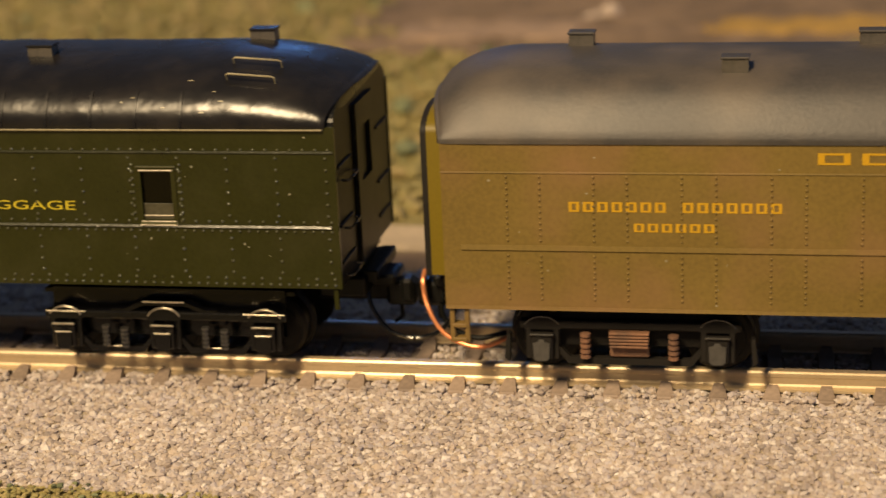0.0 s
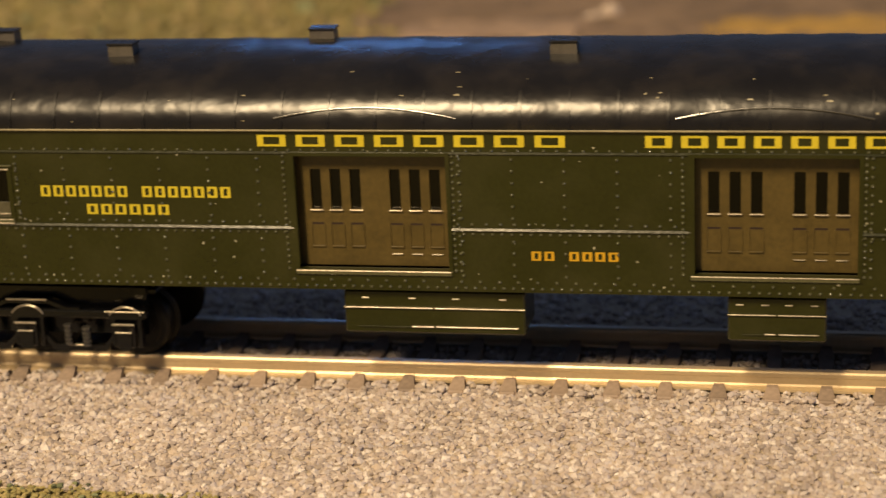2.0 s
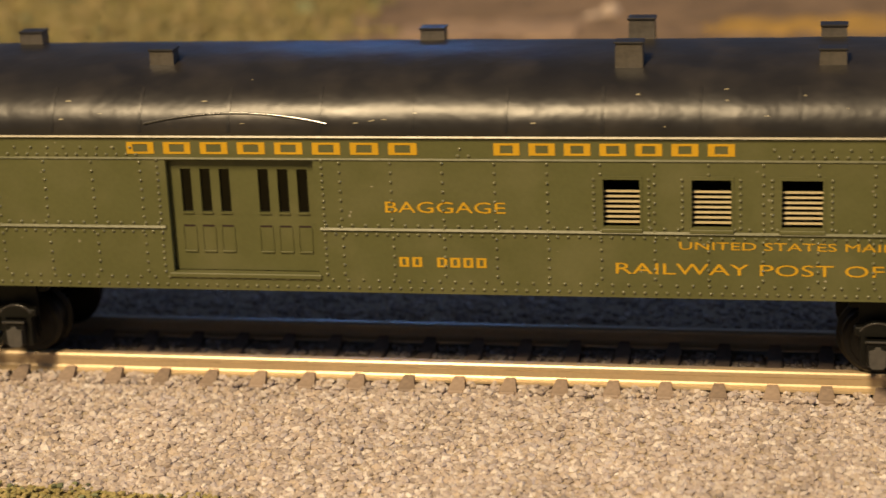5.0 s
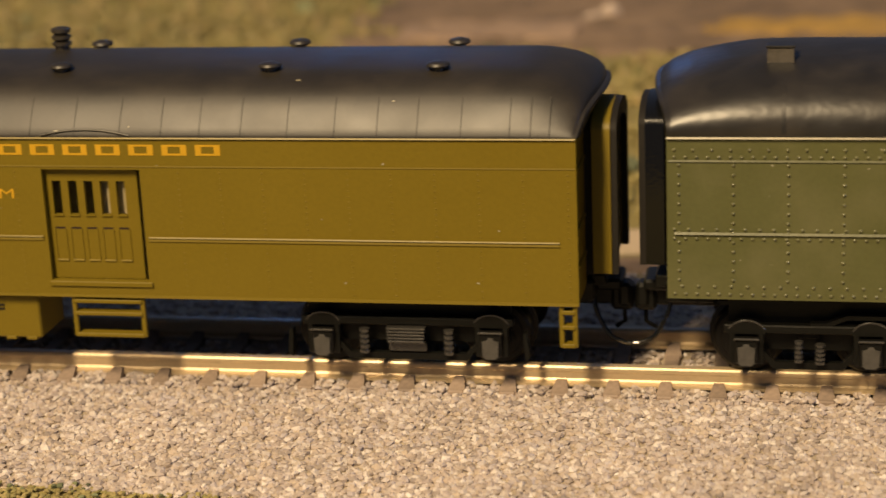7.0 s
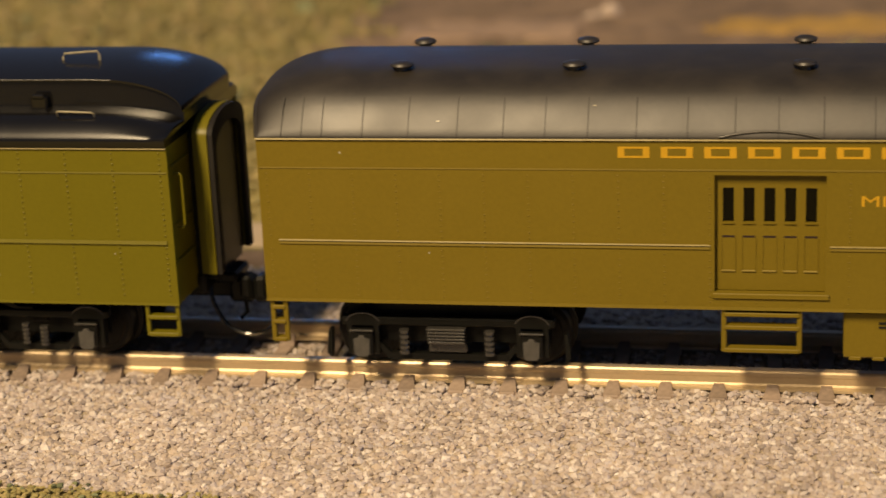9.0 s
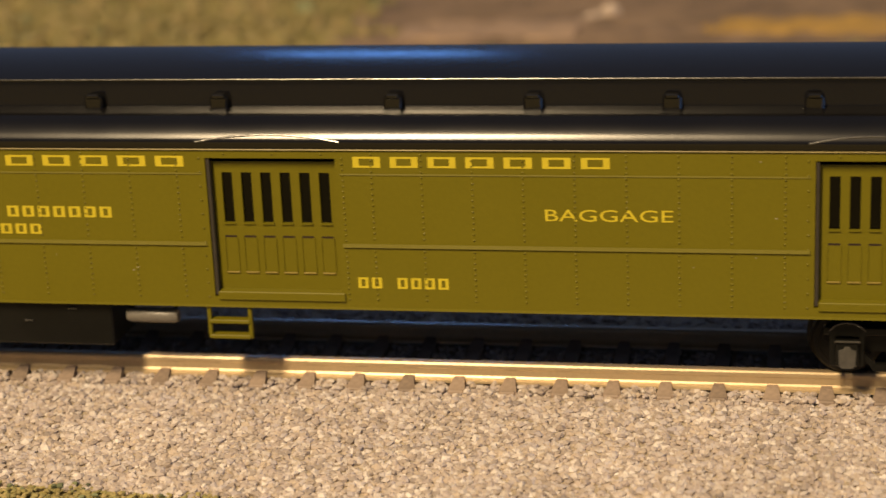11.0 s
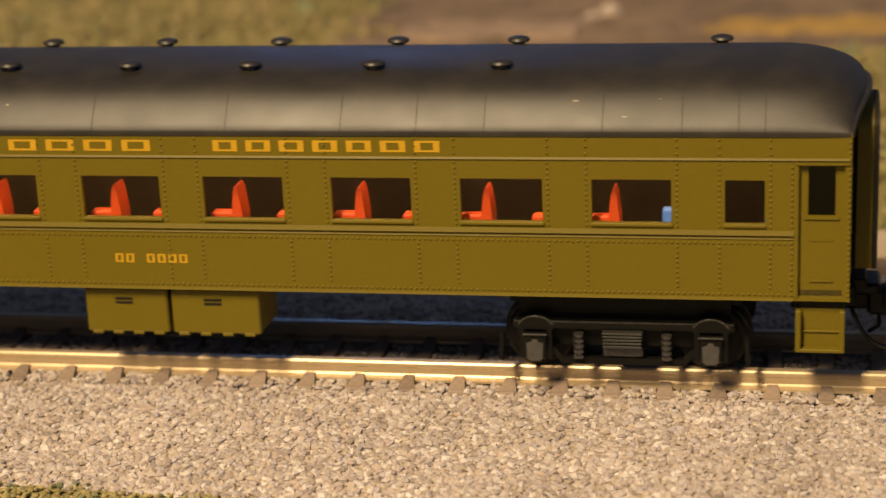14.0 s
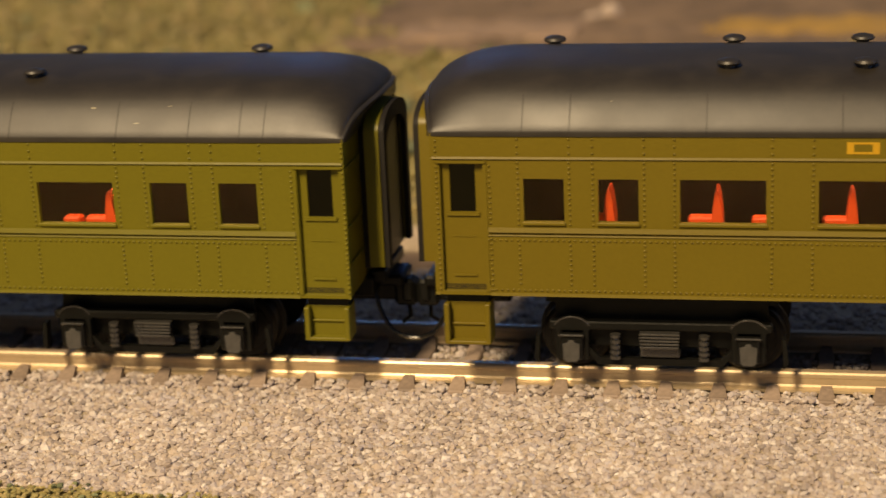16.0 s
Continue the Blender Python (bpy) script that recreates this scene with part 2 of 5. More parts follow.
        for i in range(nx):
            for k in range(nz):
                if not solid(i, k):
                    continue
                a, b, c, d = i * w + k, (i + 1) * w + k, (i + 1) * w + k + 1, i * w + k + 1
                f += [(a, b, c, d), (d + o, c + o, b + o, a + o)]
                if not solid(i - 1, k):
                    f.append((a, d, d + o, a + o))
                if not solid(i + 1, k):
                    f.append((b, b + o, c + o, c))
                if not solid(i, k - 1):
                    f.append((a, a + o, b + o, b))
                if not solid(i, k + 1):
                    f.append((d, c, c + o, d + o))
        return self.add(v, f)

    def mirrored(self):
        s = Shape()
        return s.add([(x, -y, z) for x, y, z in self.v], [q[::-1] for q in self.f])

    def mesh(self, name, material, smooth=False):
        me = bpy.data.meshes.new(name)
        me.from_pydata([(x * 0.001, y * 0.001, z * 0.001) for x, y, z in self.v], [], self.f)
        bm = bmesh.new()
        bm.from_mesh(me)
        bmesh.ops.recalc_face_normals(bm, faces=bm.faces)
        bm.to_mesh(me)
        bm.free()
        me.materials.append(material)
        if smooth:
            me.shade_smooth()
            me.set_sharp_from_angle(angle=radians(40))
        return me


def part(name, shape, material, parent, label="", at=None, smooth=False):
    ob = new(name, shape.mesh(name, material, smooth))
    ob.parent = parent
    if at:
        ob.location = [c * 0.001 for c in at]
    return tagged(ob, label)


def again(ob, at):
    """The same piece once more at another place (mm) on its thing."""
    o = new(ob.name.split(".")[0], ob.data)
    o.parent, o.location = ob.parent, [c * 0.001 for c in at]
    if "label" in ob:
        o["label"] = ob["label"]
    return o


NEAR = -17.25


def bent(points, n=5):
    """A smooth run through a few points (Catmull-Rom)."""
    p = [Vector(q) for q in points]
    p = [2 * p[0] - p[1]] + p + [2 * p[-1] - p[-2]]
    out = []
    for a, b, c, d in zip(p, p[1:], p[2:], p[3:]):
        for i in range(n):
            t = i / n
            out.append(0.5 * (2 * b + (c - a) * t + (2 * a - 5 * b + 4 * c - d) * t * t + (3 * b - a - 3 * c + d) * t ** 3))
    return out + [p[-2]]



def lettering(text, x0, x1, z0, z1, material, car, label, y=NEAR - 0.06):
    """Words in the built-in font, stretched to their width and height."""
    data = bpy.data.curves.new("text", "FONT")
    data.body, data.resolution_u = text, 3
    ob = new("lettering", data)
    me = bpy.data.meshes.new_from_object(ob.evaluated_get(bpy.context.evaluated_depsgraph_get()))
    bpy.data.objects.remove(ob)
    co = np.array([q.co[:] for q in me.vertices])
    lo, hi = co.min(0), co.max(0)
    for q, c in zip(me.vertices, co):
        q.co = ((x0 + (c[0] - lo[0]) / (hi[0] - lo[0]) * (x1 - x0)) * 0.001, y * 0.001, (z0 + (c[1] - lo[1]) / (hi[1] - lo[1]) * (z1 - z0)) * 0.001)
    me.materials.clear()
    me.materials.append(material)
    ob = new("lettering", me)
    ob.parent = car
    return tagged(ob, label)


def mark_bars(words, x0, x1, z0, z1, material, car, label, slope=0.0):
    """A company mark or number as plain open blocks, one for each character."""
    n = sum(words) + 0.9 * (len(words) - 1)
    w = (x1 - x0) / n
    s, x = Shape(), x0
    h = z1 - z0
    for count in words:
        for _ in range(count):
            a, b = x + 0.13 * w, x + 0.87 * w
            # heavy uprights between thin bars
            t, g = 0.17 * h, min(0.30 * (b - a), 0.9)
            y0, y1 = NEAR - 0.06, NEAR + 0.02
            s.panel(a, b, z0, z1, y0, y1, [(a + g, b - g, z0 + t, z1 - t)])
            x += w
        x += 0.9 * w
    return part("lettering", s, material, car, label)


def rivets(points, material, car, r=0.2, h=0.16):
    s = Shape()
    ring = [(math.cos(a) * r, math.sin(a) * r) for a in [math.pi / 3 * k for k in range(6)]]
    for x, z in points:
        s.add([(x + a, NEAR + 0.01, z + b) for a, b in ring] + [(x + a * 0.72, NEAR - h * 0.7, z + b * 0.72) for a, b in ring] + [(x, NEAR - h, z)], [(k, (k + 1) % 6, 6 + (k + 1) % 6, 6 + k) for k in range(6)] + [(6 + k, 6 + (k + 1) % 6, 12) for k in range(6)])
    ob = tagged(part("rivets", s, material, car), kind="stuff")
    ob.data.shade_smooth()
    return ob


def column(x, z0, z1, step):
    n = max(1, round((z1 - z0) / step))
    return [(x, z0 + (z1 - z0) * i / n) for i in range(n + 1)]


def row(x0, x1, z, step):
    n = max(1, round((x1 - x0) / step))
    return [(x0 + (x1 - x0) * i / n, z) for i in range(n + 1)]


# ---- roofs ----


CROWN = [(1.0, 0.0), (0.996, 0.045), (0.965, 0.16), (0.92, 0.31), (0.868, 0.46), (0.815, 0.59), (0.755, 0.70), (0.68, 0.79), (0.58, 0.865), (0.46, 0.918), (0.32, 0.96), (0.16, 0.99), (0.0, 1.0)]


ROUND = [(math.cos(math.pi / 28 * i) ** (2 / 2.15), math.sin(math.pi / 28 * i) ** (2 / 2.15)) for i in range(14)] + [(0.0, 1.0)]


def crown(n):
    return ROUND if n < 2.2 else CROWN


def section(ze, b, n, half):
    """Roof section from eave to eave, (y, z) points: round, or with a steep lower sheet, a round shoulder and a flat crown."""
    left = [(-half * y, ze + b * z) for y, z in crown(n)]
    return left + [(-y, z) for y, z in left[-2::-1]]


def roof(car, L, ze, b, n, half, end, end_min, power, material, label, drop=0.5, sheets=0.0, bow=2.4):
    """The arched roof; over the last `end` mm it bends down to end_min of its height; seen from above the end is bowed out by `bow`."""
    prof = section(ze, b, n, half)
    xs = sorted({-L / 2 + end * (1 - math.cos(math.pi / 2 * i / 10)) for i in range(11)} | {L / 2 - end * (1 - math.cos(math.pi / 2 * i / 10)) for i in range(11)} | {-L / 2 + end + (L - 2 * end) * i / 12 for i in range(13)})
    if sheets:
        xs = sorted(set(xs) | {-L / 2 + end + sheets * i / 6 for i in range(int((L - 2 * end) / sheets * 6))})
        tilt = [random.uniform(-0.35, 0.35) for _ in range(200)]
    v, f, rings = [], [], []
    for x in xs:
        s = max(0.0, 1 - (L / 2 - abs(x)) / end)
        e = end_min + (1 - end_min) * (max(0.0, 1 - s ** power)) ** (1 / power)
        if sheets and not s:
            # hand-formed sheets: each swells a little between its joints
            q = (x + L / 2 - end) / sheets
            e += 0.006 * 4 * (q % 1) * (1 - q % 1) + 0.04 * tilt[int(q)] * min(1, 4 * (q % 1), 4 - 4 * (q % 1))
        rings.append((x, 1 - 0.006 * s ** 3, e, s))
    for q, pull, sink in ((0.45, 0.985, 0.985), (0.7, 0.955, 0.95), (0.8, 0.90, 0.89)):
        rings = [(-L / 2 - q, pull, end_min * sink, 1.0)] + rings + [(L / 2 + q, pull, end_min * sink, 1.0)]
    for x, w, e, s in rings:
        out = math.copysign(bow * s ** 1.5, x)
        v.append((x, prof[0][0] * w, ze - drop))
        v += [(x + out * (1 - (y / half) ** 2), y * w, ze + (z - ze) * e) for y, z in prof]
        v.append((x, prof[-1][0] * w, ze - drop))
    xs = [q[0] for q in rings]
    m = len(prof) + 2
    for i in range(len(xs) - 1):
        f += [(i * m + k, i * m + (k + 1) % m, (i + 1) * m + (k + 1) % m, (i + 1) * m + k) for k in range(m)]
    f += [tuple(range(m)), tuple(range((len(xs) - 1) * m, len(xs) * m))[::-1]]
    return part("roof", Shape().add(v, f), material, car, label, smooth=True)


def seams(car, xs, ze, b, n, half, material, high=0.07, wide=0.22, reach=0.7):
    """Raised joints up the steep lower sheet of a roof."""
    low = [(-(half + high) * y, ze + (b + high) * z) for y, z in crown(n) if z < reach]
    m = len(low)
    v = [(x, y * w, z - d) for w, d in ((1, 0), (0.98, 0.4)) for x in (-wide, wide) for y, z in low]
    f = []
    for q in range(m - 1):
        f += [(q, q + 1, m + q + 1, m + q), (q, q + 1, 2 * m + q + 1, 2 * m + q), (m + q, m + q + 1, 3 * m + q + 1, 3 * m + q)]
    first = part("roof_seam", Shape().add(v, f), material, car, at=(xs[0], 0, 0), smooth=True)
    for x in xs[1:]:
        again(first, (x, 0, 0))


def roof_y(z, ze, b, n, half):
    return -half * float(np.interp((z - ze) / b, [q[1] for q in crown(n)], [q[0] for q in crown(n)]))


def roof_z(y, ze, b, n, half):
    return ze + b * float(np.interp(abs(y) / half, [q[0] for q in crown(n)[::-1]], [q[1] for q in crown(n)[::-1]]))


def drip(car, x0, x1, rise, ze, b, n, half, material, foot=0.25):
    """A bowed rain strip over a door."""
    pts = []
    for i in range(17):
        u = i / 8 - 1
        z = ze + foot + rise * (1 - u * u)
        pts.append(((x0 + x1) / 2 + u * (x1 - x0) / 2, roof_y(z, ze, b, n, half) - 0.12, z))
    part("drip_rail", Shape().tube(pts, 0.17, 8), material, car, smooth=True)


def mushroom_vent(car, material):
    s = Shape().lathe_z([(0.9, -1.2), (0.9, 0.3), (1.5, 0.38), (1.68, 0.62), (1.5, 0.95), (0.8, 1.18), (0.1, 1.22)], 18)
    return part("roof_vent", s, material, car, "black mushroom vent", smooth=True)


def box_vent(car, material, tall=3.0, w=1.9):
    s = Shape().prism([(-w, -1.5), (w, -1.5), (w, tall * 0.55), (w * 0.95, tall), (-w * 0.95, tall), (-w, tall * 0.55)], -1.3, 1.3)
    s.box(-w - 0.15, w + 0.15, -1.5, 1.5, tall - 0.1, tall + 0.25, 0.1)
    # lamplight is put into the body's grey, the cap keeps the roof colour
    vent = part("roof_vent", s, VENT, car, "box ventilator with a lamplit grey body and a black cap")
    vent.data.materials.append(material)
    for face in vent.data.polygons:
        face.material_index = int(face.center.z > (tall - 0.15) * 0.001)
    return vent


def grab(car, material, a, b, out, r=0.2):
    """A bent wire grab iron from a to b, standing off by out."""
    a, b, out = Vector(a), Vector(b), Vector(out)
    # irons on these roofs are pale: their highlight is put into the colour
    return part("grab_iron", Shape().tube([a, a + out * 0.8, a + out + (b - a) * 0.05, b + out - (b - a) * 0.05, b + out * 0.8, b], r, 6), SCUFF_GLINT if material in (ROOF_B, ROOF_C, ROOF_E) else EDGE if material is GLOSS_BLACK else material, car, smooth=True)


# ---- trucks ----
WHEEL_R = 5.0
WHEELS = []


def wheelset(truck, x):
    s = Shape()
    for side in (-1, 1):
        prof = [(0.6, 10.4), (3.6, 10.4), (3.8, 10.1), (4.5, 10.1), (5.0 - 0.05, 9.6), (5.0, 7.3), (5.6, 7.0), (5.6, 6.6), (4.6, 6.4), (1.5, 6.6), (0.6, 6.4)]
        s.lathe_y([(r, side * (y - 0.85)) for r, y in prof], 28)
    s.lathe_y([(0.75, -6.2), (0.75, 6.2)], 10)
    for k in range(3):
        a = 2 * math.pi * k / 3
        s.box(2.2 * math.cos(a) - 0.45, 2.2 * math.cos(a) + 0.45, -9.75, -9.45, 2.2 * math.sin(a) - 0.45, 2.2 * math.sin(a) + 0.45)
    ob = part("wheelset", s, WHEEL, truck, "blackened wheels on an axle", at=(x, 0, WHEEL_R), smooth=True)
    WHEELS.append((ob, x))
    return ob


def spring(truck, x, y, z0, z1, material, r=0.75):
    n = 5
    prof = []
    for i in range(n):
        a, b = z0 + (z1 - z0) * i / n, z0 + (z1 - z0) * (i + 0.55) / n
        prof += [(r * 0.62, a - 0.02), (r, a), (r, b), (r * 0.62, b + 0.02)]
    return part("coil_spring", Shape().lathe_z(prof, 12, x, y), material, truck)


def truck(car, x, axles, material, lids, springs, label, six):
    """A passenger truck: two side frames with pedestals, equaliser bars, journal boxes, springs and the wheelsets."""
    t = Shape().box(-4, 4, -11, 11, 6.0, 8.5, 0.3).box(-2.2, 2.2, -2.2, 2.2, 8.5, 11.5)
    for a in ((axles[0] + axles[1]) / 2, (axles[-1] + axles[-2]) / 2):
        t.box(a - 1.4, a + 1.4, -12.5, 12.5, 6.2, 7.6, 0.2)
    reach = axles[-1]
    tr = part("truck", t, material, car, label, at=(x, 0, 0))
    for y in (-1, 1):
        part("frame_plate", Shape().box(-reach - 2.6, reach + 2.6, *sorted((y * 11.3, y * 11.8)), 4.4, 11.6), material, tr)
    part("top_plate", Shape().box(-reach - 4.0, reach + 4.0, -11.29, 11.29, 10.6, 11.2), material, tr)
    for side in (-1, 1):
        yo, yi = 14.2 * side, 12.6 * side
        y0, y1 = min(yo, yi), max(yo, yi)
        s = Shape()
        s.box(-reach - 3.2, reach + 3.2, y0, y1, 7.5, 8.7, 0.2)
        if six:
            # humped top bar over the middle axle
            s.prism([(-8.2, 8.4), (-6, 8.4), (-3.2, 9.6), (3.2, 9.6), (6, 8.4), (8.2, 8.4), (8.2, 9.0), (6.2, 9.0), (3.3, 10.2), (-3.3, 10.2), (-6.2, 9.0), (-8.2, 9.0)], min(yo - 0.3 * side, yi), max(yo - 0.3 * side, yi))
        for a in axles:
            for q in (-2.35, 1.55):
                s.box(a + q, a + q + 0.8, y0, y1, 3.0, 7.8, 0.12)
            arc = [(a + 2.6 * math.cos(h), 7.4 + 1.9 * math.sin(h)) for h in [math.pi * i / 10 for i in range(11)]]
            s.prism(arc, y0, y1)
        for a, b in zip(axles, axles[1:]):
            lo = 2.2
            s.prism([(a + 1.8, 4.6), (a + 3.6, lo), (b - 3.6, lo), (b - 1.8, 4.6), (b - 1.8, 5.4), (b - 3.9, lo + 1.0), (a + 3.9, lo + 1.0), (a + 1.8, 5.4)], y0 + 0.4, y1 - 0.2)
        part("side_frame", s, material, tr)
        box = Shape().box(-1.55, 1.55, min(yo, 15.2 * side), max(yo, 15.2 * side), 3.2, 7.0, 0.25)
        box.box(-1.7, 1.7, min(yo, 15.4 * side), max(yo, 15.4 * side), 6.6, 7.1, 0.15)
        lid = Shape().prism([(-1.1, 3.5), (-0.7, 3.1), (0.7, 3.1), (1.1, 3.5), (1.2, 5.7), (0.5, 5.9), (0.35, 6.25), (-0.35, 6.25), (-0.5, 5.9), (-1.2, 5.7)], min(15.15 * side, 15.5 * side), max(15.15 * side, 15.5 * side))
        first = part("journal_box", box, material, tr, at=(axles[0], 0, 0))
        cover = part("journal_lid", lid, lids, tr, at=(axles[0], 0, 0))
        for a in axles[1:]:
            again(first, (a, 0, 0)), again(cover, (a, 0, 0))
        if side < 0:
            shine = GLINT if material is GLOSS_BLACK else EDGE
            if material is GLOSS_BLACK:
                glint_lines(tr, [(-3.2, 3.2, -14.0, 10.2), (-reach - 3, -reach + 3.2, -14.2, 8.6), (reach - 3.2, reach + 3, -14.2, 8.6)] + [(q * reach / 2 - 1.6, q * reach / 2 + 1.6, -14.0, 3.2) for q in (-1, 1)] + [(a - 1.2, a + 1.2, -15.5, 5.8) for a in axles], 0.12)
            # thin strips over pedestals and boxes, added to draw their glints
            cap = part("pedestal_cap", Shape().tube([(2.6 * math.cos(h), -14.15, 7.45 + 1.9 * math.sin(h)) for h in [0.35 + 2.44 * i / 10 for i in range(11)]], 0.16, 6), shine, tr, at=(axles[0], 0, 0), smooth=True)
            shelf = part("box_edge", Shape().box(-1.75, 1.75, -15.55, -15.2, 6.85, 7.15, 0.08), shine, tr, at=(axles[0], 0, 0))
            for a in axles[1:]:
                again(cap, (a, 0, 0)), again(shelf, (a, 0, 0))
            for a, b in zip(axles, axles[1:]):
                m, h = (a + b) / 2, (b - a) / 2
                if six:
                    spring(tr, m - 1.3, -14.6, 3.6, 7.0, springs, 0.6), spring(tr, m + 1.6, -14.6, 3.4, 6.6, springs, 0.7)
                else:
                    spring(tr, m - 6.2, -14.4, 3.4, 7.4, springs), spring(tr, m + 6.2, -14.4, 3.4, 7.4, springs)
                    leaf = Shape()
                    for i in range(5):
                        leaf.box(m - 2.7 - 0.03 * i, m + 2.7 + 0.03 * i, -15.3, -13.8, 5.2 + 0.48 * i, 5.52 + 0.48 * i, 0.06)
                    leaf.box(m - 2.8, m + 2.8, -14.0, -13.4, 3.4, 5.0, 0.2)
                    part("leaf_spring", leaf, springs, tr)
        if not six:
            for e in (-1, 1):
                brake = Shape().prism([(e * (reach + 4.6), 6.6), (e * (reach + 5.1), 6.6), (e * (reach + 5.5), 3.0), (e * (reach + 4.8), 2.4)][::e], y0, y1)
                part("brake_hanger", brake, material, tr)
    for a in axles:
        wheelset(tr, a)
    return tr


# ---- shared car parts ----


def end_wall(car, L, ze, b, n, half, zb, end_min, material, side):
    """An end sheet with its arched head, corner posts, ribs and a doorway panel."""
    prof = [(y * 0.94, ze + (z - ze) * end_min * 0.93) for y, z in section(ze, b, n, half)]
    poly = [(-half * 0.97, zb)] + prof + [(half * 0.97, zb)]
    x0, x1 = L / 2 - 1.0, L / 2 - 0.15
    k = len(poly)
    v = [(x * side, y, z) for x in (x0, x1) for y, z in poly]
    s = Shape().add(v, [tuple(range(k)), tuple(range(2 * k - 1, k - 1, -1))] + [(i, (i + 1) % k, (i + 1) % k + k, i + k) for i in range(k)])
    w = part("end_wall", s, material, car)
    for y in (-12.0, 12.0):
        for z in (17, 22.5, 31):
            part("rib", Shape().box(*sorted((side * (x1 + 0.01), side * (x1 + 0.3))), y - 3.8, y + 3.8, z, z + 0.45, 0.1), material, w)


def diaphragm(car, L, material, face, side, z0=14.0, z1=38.5, deep=4.9, half=8.4):
    """The bellows frame at a car's end, with rounded head and a dark opening."""
    def ring(hw, top, low):
        pts = [(-hw, low)] + [(-hw * math.cos(a), top - 3.0 + 3.0 * math.sin(a)) for a in [math.pi / 2 * i / 7 for i in range(8)]]
        return pts + [(-y, z) for y, z in pts[-2::-1]]
    out, inn = ring(half, z1, z0), ring(half - 2.0, z1 - 2.4, z0 + 0.01)
    k = len(out)
    f = []
    for i in range(k - 1):
        f += [(i, i + 1, k + i + 1, k + i), (2 * k + i, 2 * k + i + 1, 3 * k + i + 1, 3 * k + i), (k + i, k + i + 1, 3 * k + i + 1, 3 * k + i), (i, i + 1, 2 * k + i + 1, 2 * k + i)]
    f += [(0, k, 3 * k, 2 * k), (k - 1, 2 * k - 1, 4 * k - 1, 3 * k - 1)]
    for name, a, b, m, w in (("bellows", -0.2, 0.225 * deep, face, 0.86), ("diaphragm", 0.23 * deep, 0.80 * deep, material, 1.0), ("face_plate", 0.805 * deep, deep, face, 0.97)):
        xs = (side * (L / 2 + a), side * (L / 2 + b))
        v = [(x, y * w, z - (1 - w) * 4) for x in xs for y, z in out] + [(x, y * min(1, w + 0.1), z - (1 - w) * 3) for x in xs for y, z in inn]
        part(name, Shape().add(v, f), m, car, smooth=True)
    x4, x5 = sorted((side * (L / 2 + 0.7 * deep), side * (L / 2 + 0.78 * deep)))
    part("end_door", Shape().box(x4, x5, -half + 2.6, half - 2.6, z0, z1 - 3, 0.1), BLACK, car)


def coupler(car, L, side, reach=6.1, z=8.2):
    s = Shape().box(*sorted((side * (L / 2 - 8), side * (L / 2 + 3.2))), -1.4, 1.4, z - 1.2, z + 1.2, 0.25)
    s.box(*sorted((side * (L / 2 + 2.8), side * (L / 2 + reach))), -2.4, 1.2, z - 1.8, z + 2.0, 0.5)
    s.box(*sorted((side * (L / 2 + reach - 2.2), side * (L / 2 + reach - 0.3))), -2.9, 0.4, z - 1.1, z + 2.5, 0.5)
    s.box(*sorted((side * (L / 2 + 0.8), side * (L / 2 + 4.6))), -3.8, 3.0, z + 1.7, z + 3.4, 0.4)
    s.tube([(side * (L / 2 + 4.5), 0, z - 1), (side * (L / 2 + 4.6), 0.3, z - 4.2), (side * (L / 2 + 3.2), 1.6, z - 5.6)], 0.35)
    part("coupler", s, BLACK, car)
    part("air_hose", Shape().tube(bent([(side * (L / 2 + 0.4), -3.6, z + 2.4), (side * (L / 2 + 0.9), -4.6, z - 1.0), (side * (L / 2 + reach * 0.45), -5.2, z - 4.4), (side * (L / 2 + reach * 0.8), -5.3, z - 5.6), (side * (L / 2 + reach - 0.05), -5.3, z - 5.8)]), 0.34, 8), GLOSS_BLACK, car, smooth=True)
    p = Shape().box(*sorted((side * (L / 2 - 6), side * (L / 2 + 1.0))), -8.0, 8.0, 9.6, 12.6, 0.3)
    p.box(*sorted((side * (L / 2 + 0.4), side * (L / 2 + 2.6))), -6.5, 6.5, 11.4, 13.2, 0.2)
    part("end_sill", p, BLACK, car)


def stirrup(car, x0, x1, z0, z1, material, rungs, y=NEAR + 0.3, bar=0.7):
    """An open step hung below the side sill."""
    s = Shape().box(x0, x0 + bar, y, y + 0.6, z0, z1, 0.1).box(x1 - bar, x1, y, y + 0.6, z0, z1, 0.1)
    for z in rungs:
        s.box(x0 + bar * 0.5, x1 - bar * 0.5, y - 0.25, y + 1.5, z, z + 0.6, 0.1)
    return part("step", s, material, car)


def step_box(car, x0, x1, z0, z1, material):
    """A closed vestibule step: back sheet, cheeks and treads."""
    y = NEAR + 0.1
    s = Shape().box(x0, x0 + 0.75, y, y + 4, z0, z1, 0.12).box(x1 - 0.75, x1, y, y + 4, z0, z1, 0.12)
    s.box(x0 + 0.5, x1 - 0.5, y + 1.4, y + 2.0, z0 + 0.3, z1, 0.05).box(x0 + 0.5, x1 - 0.5, y, y + 2.5, z0, z0 + 0.5, 0.1)
    s.box(x0 + 0.5, x1 - 0.5, y + 1.1, y + 2.4, z0 + 2.6, z0 + 2.9, 0.05)
    part("step", s, material, car)


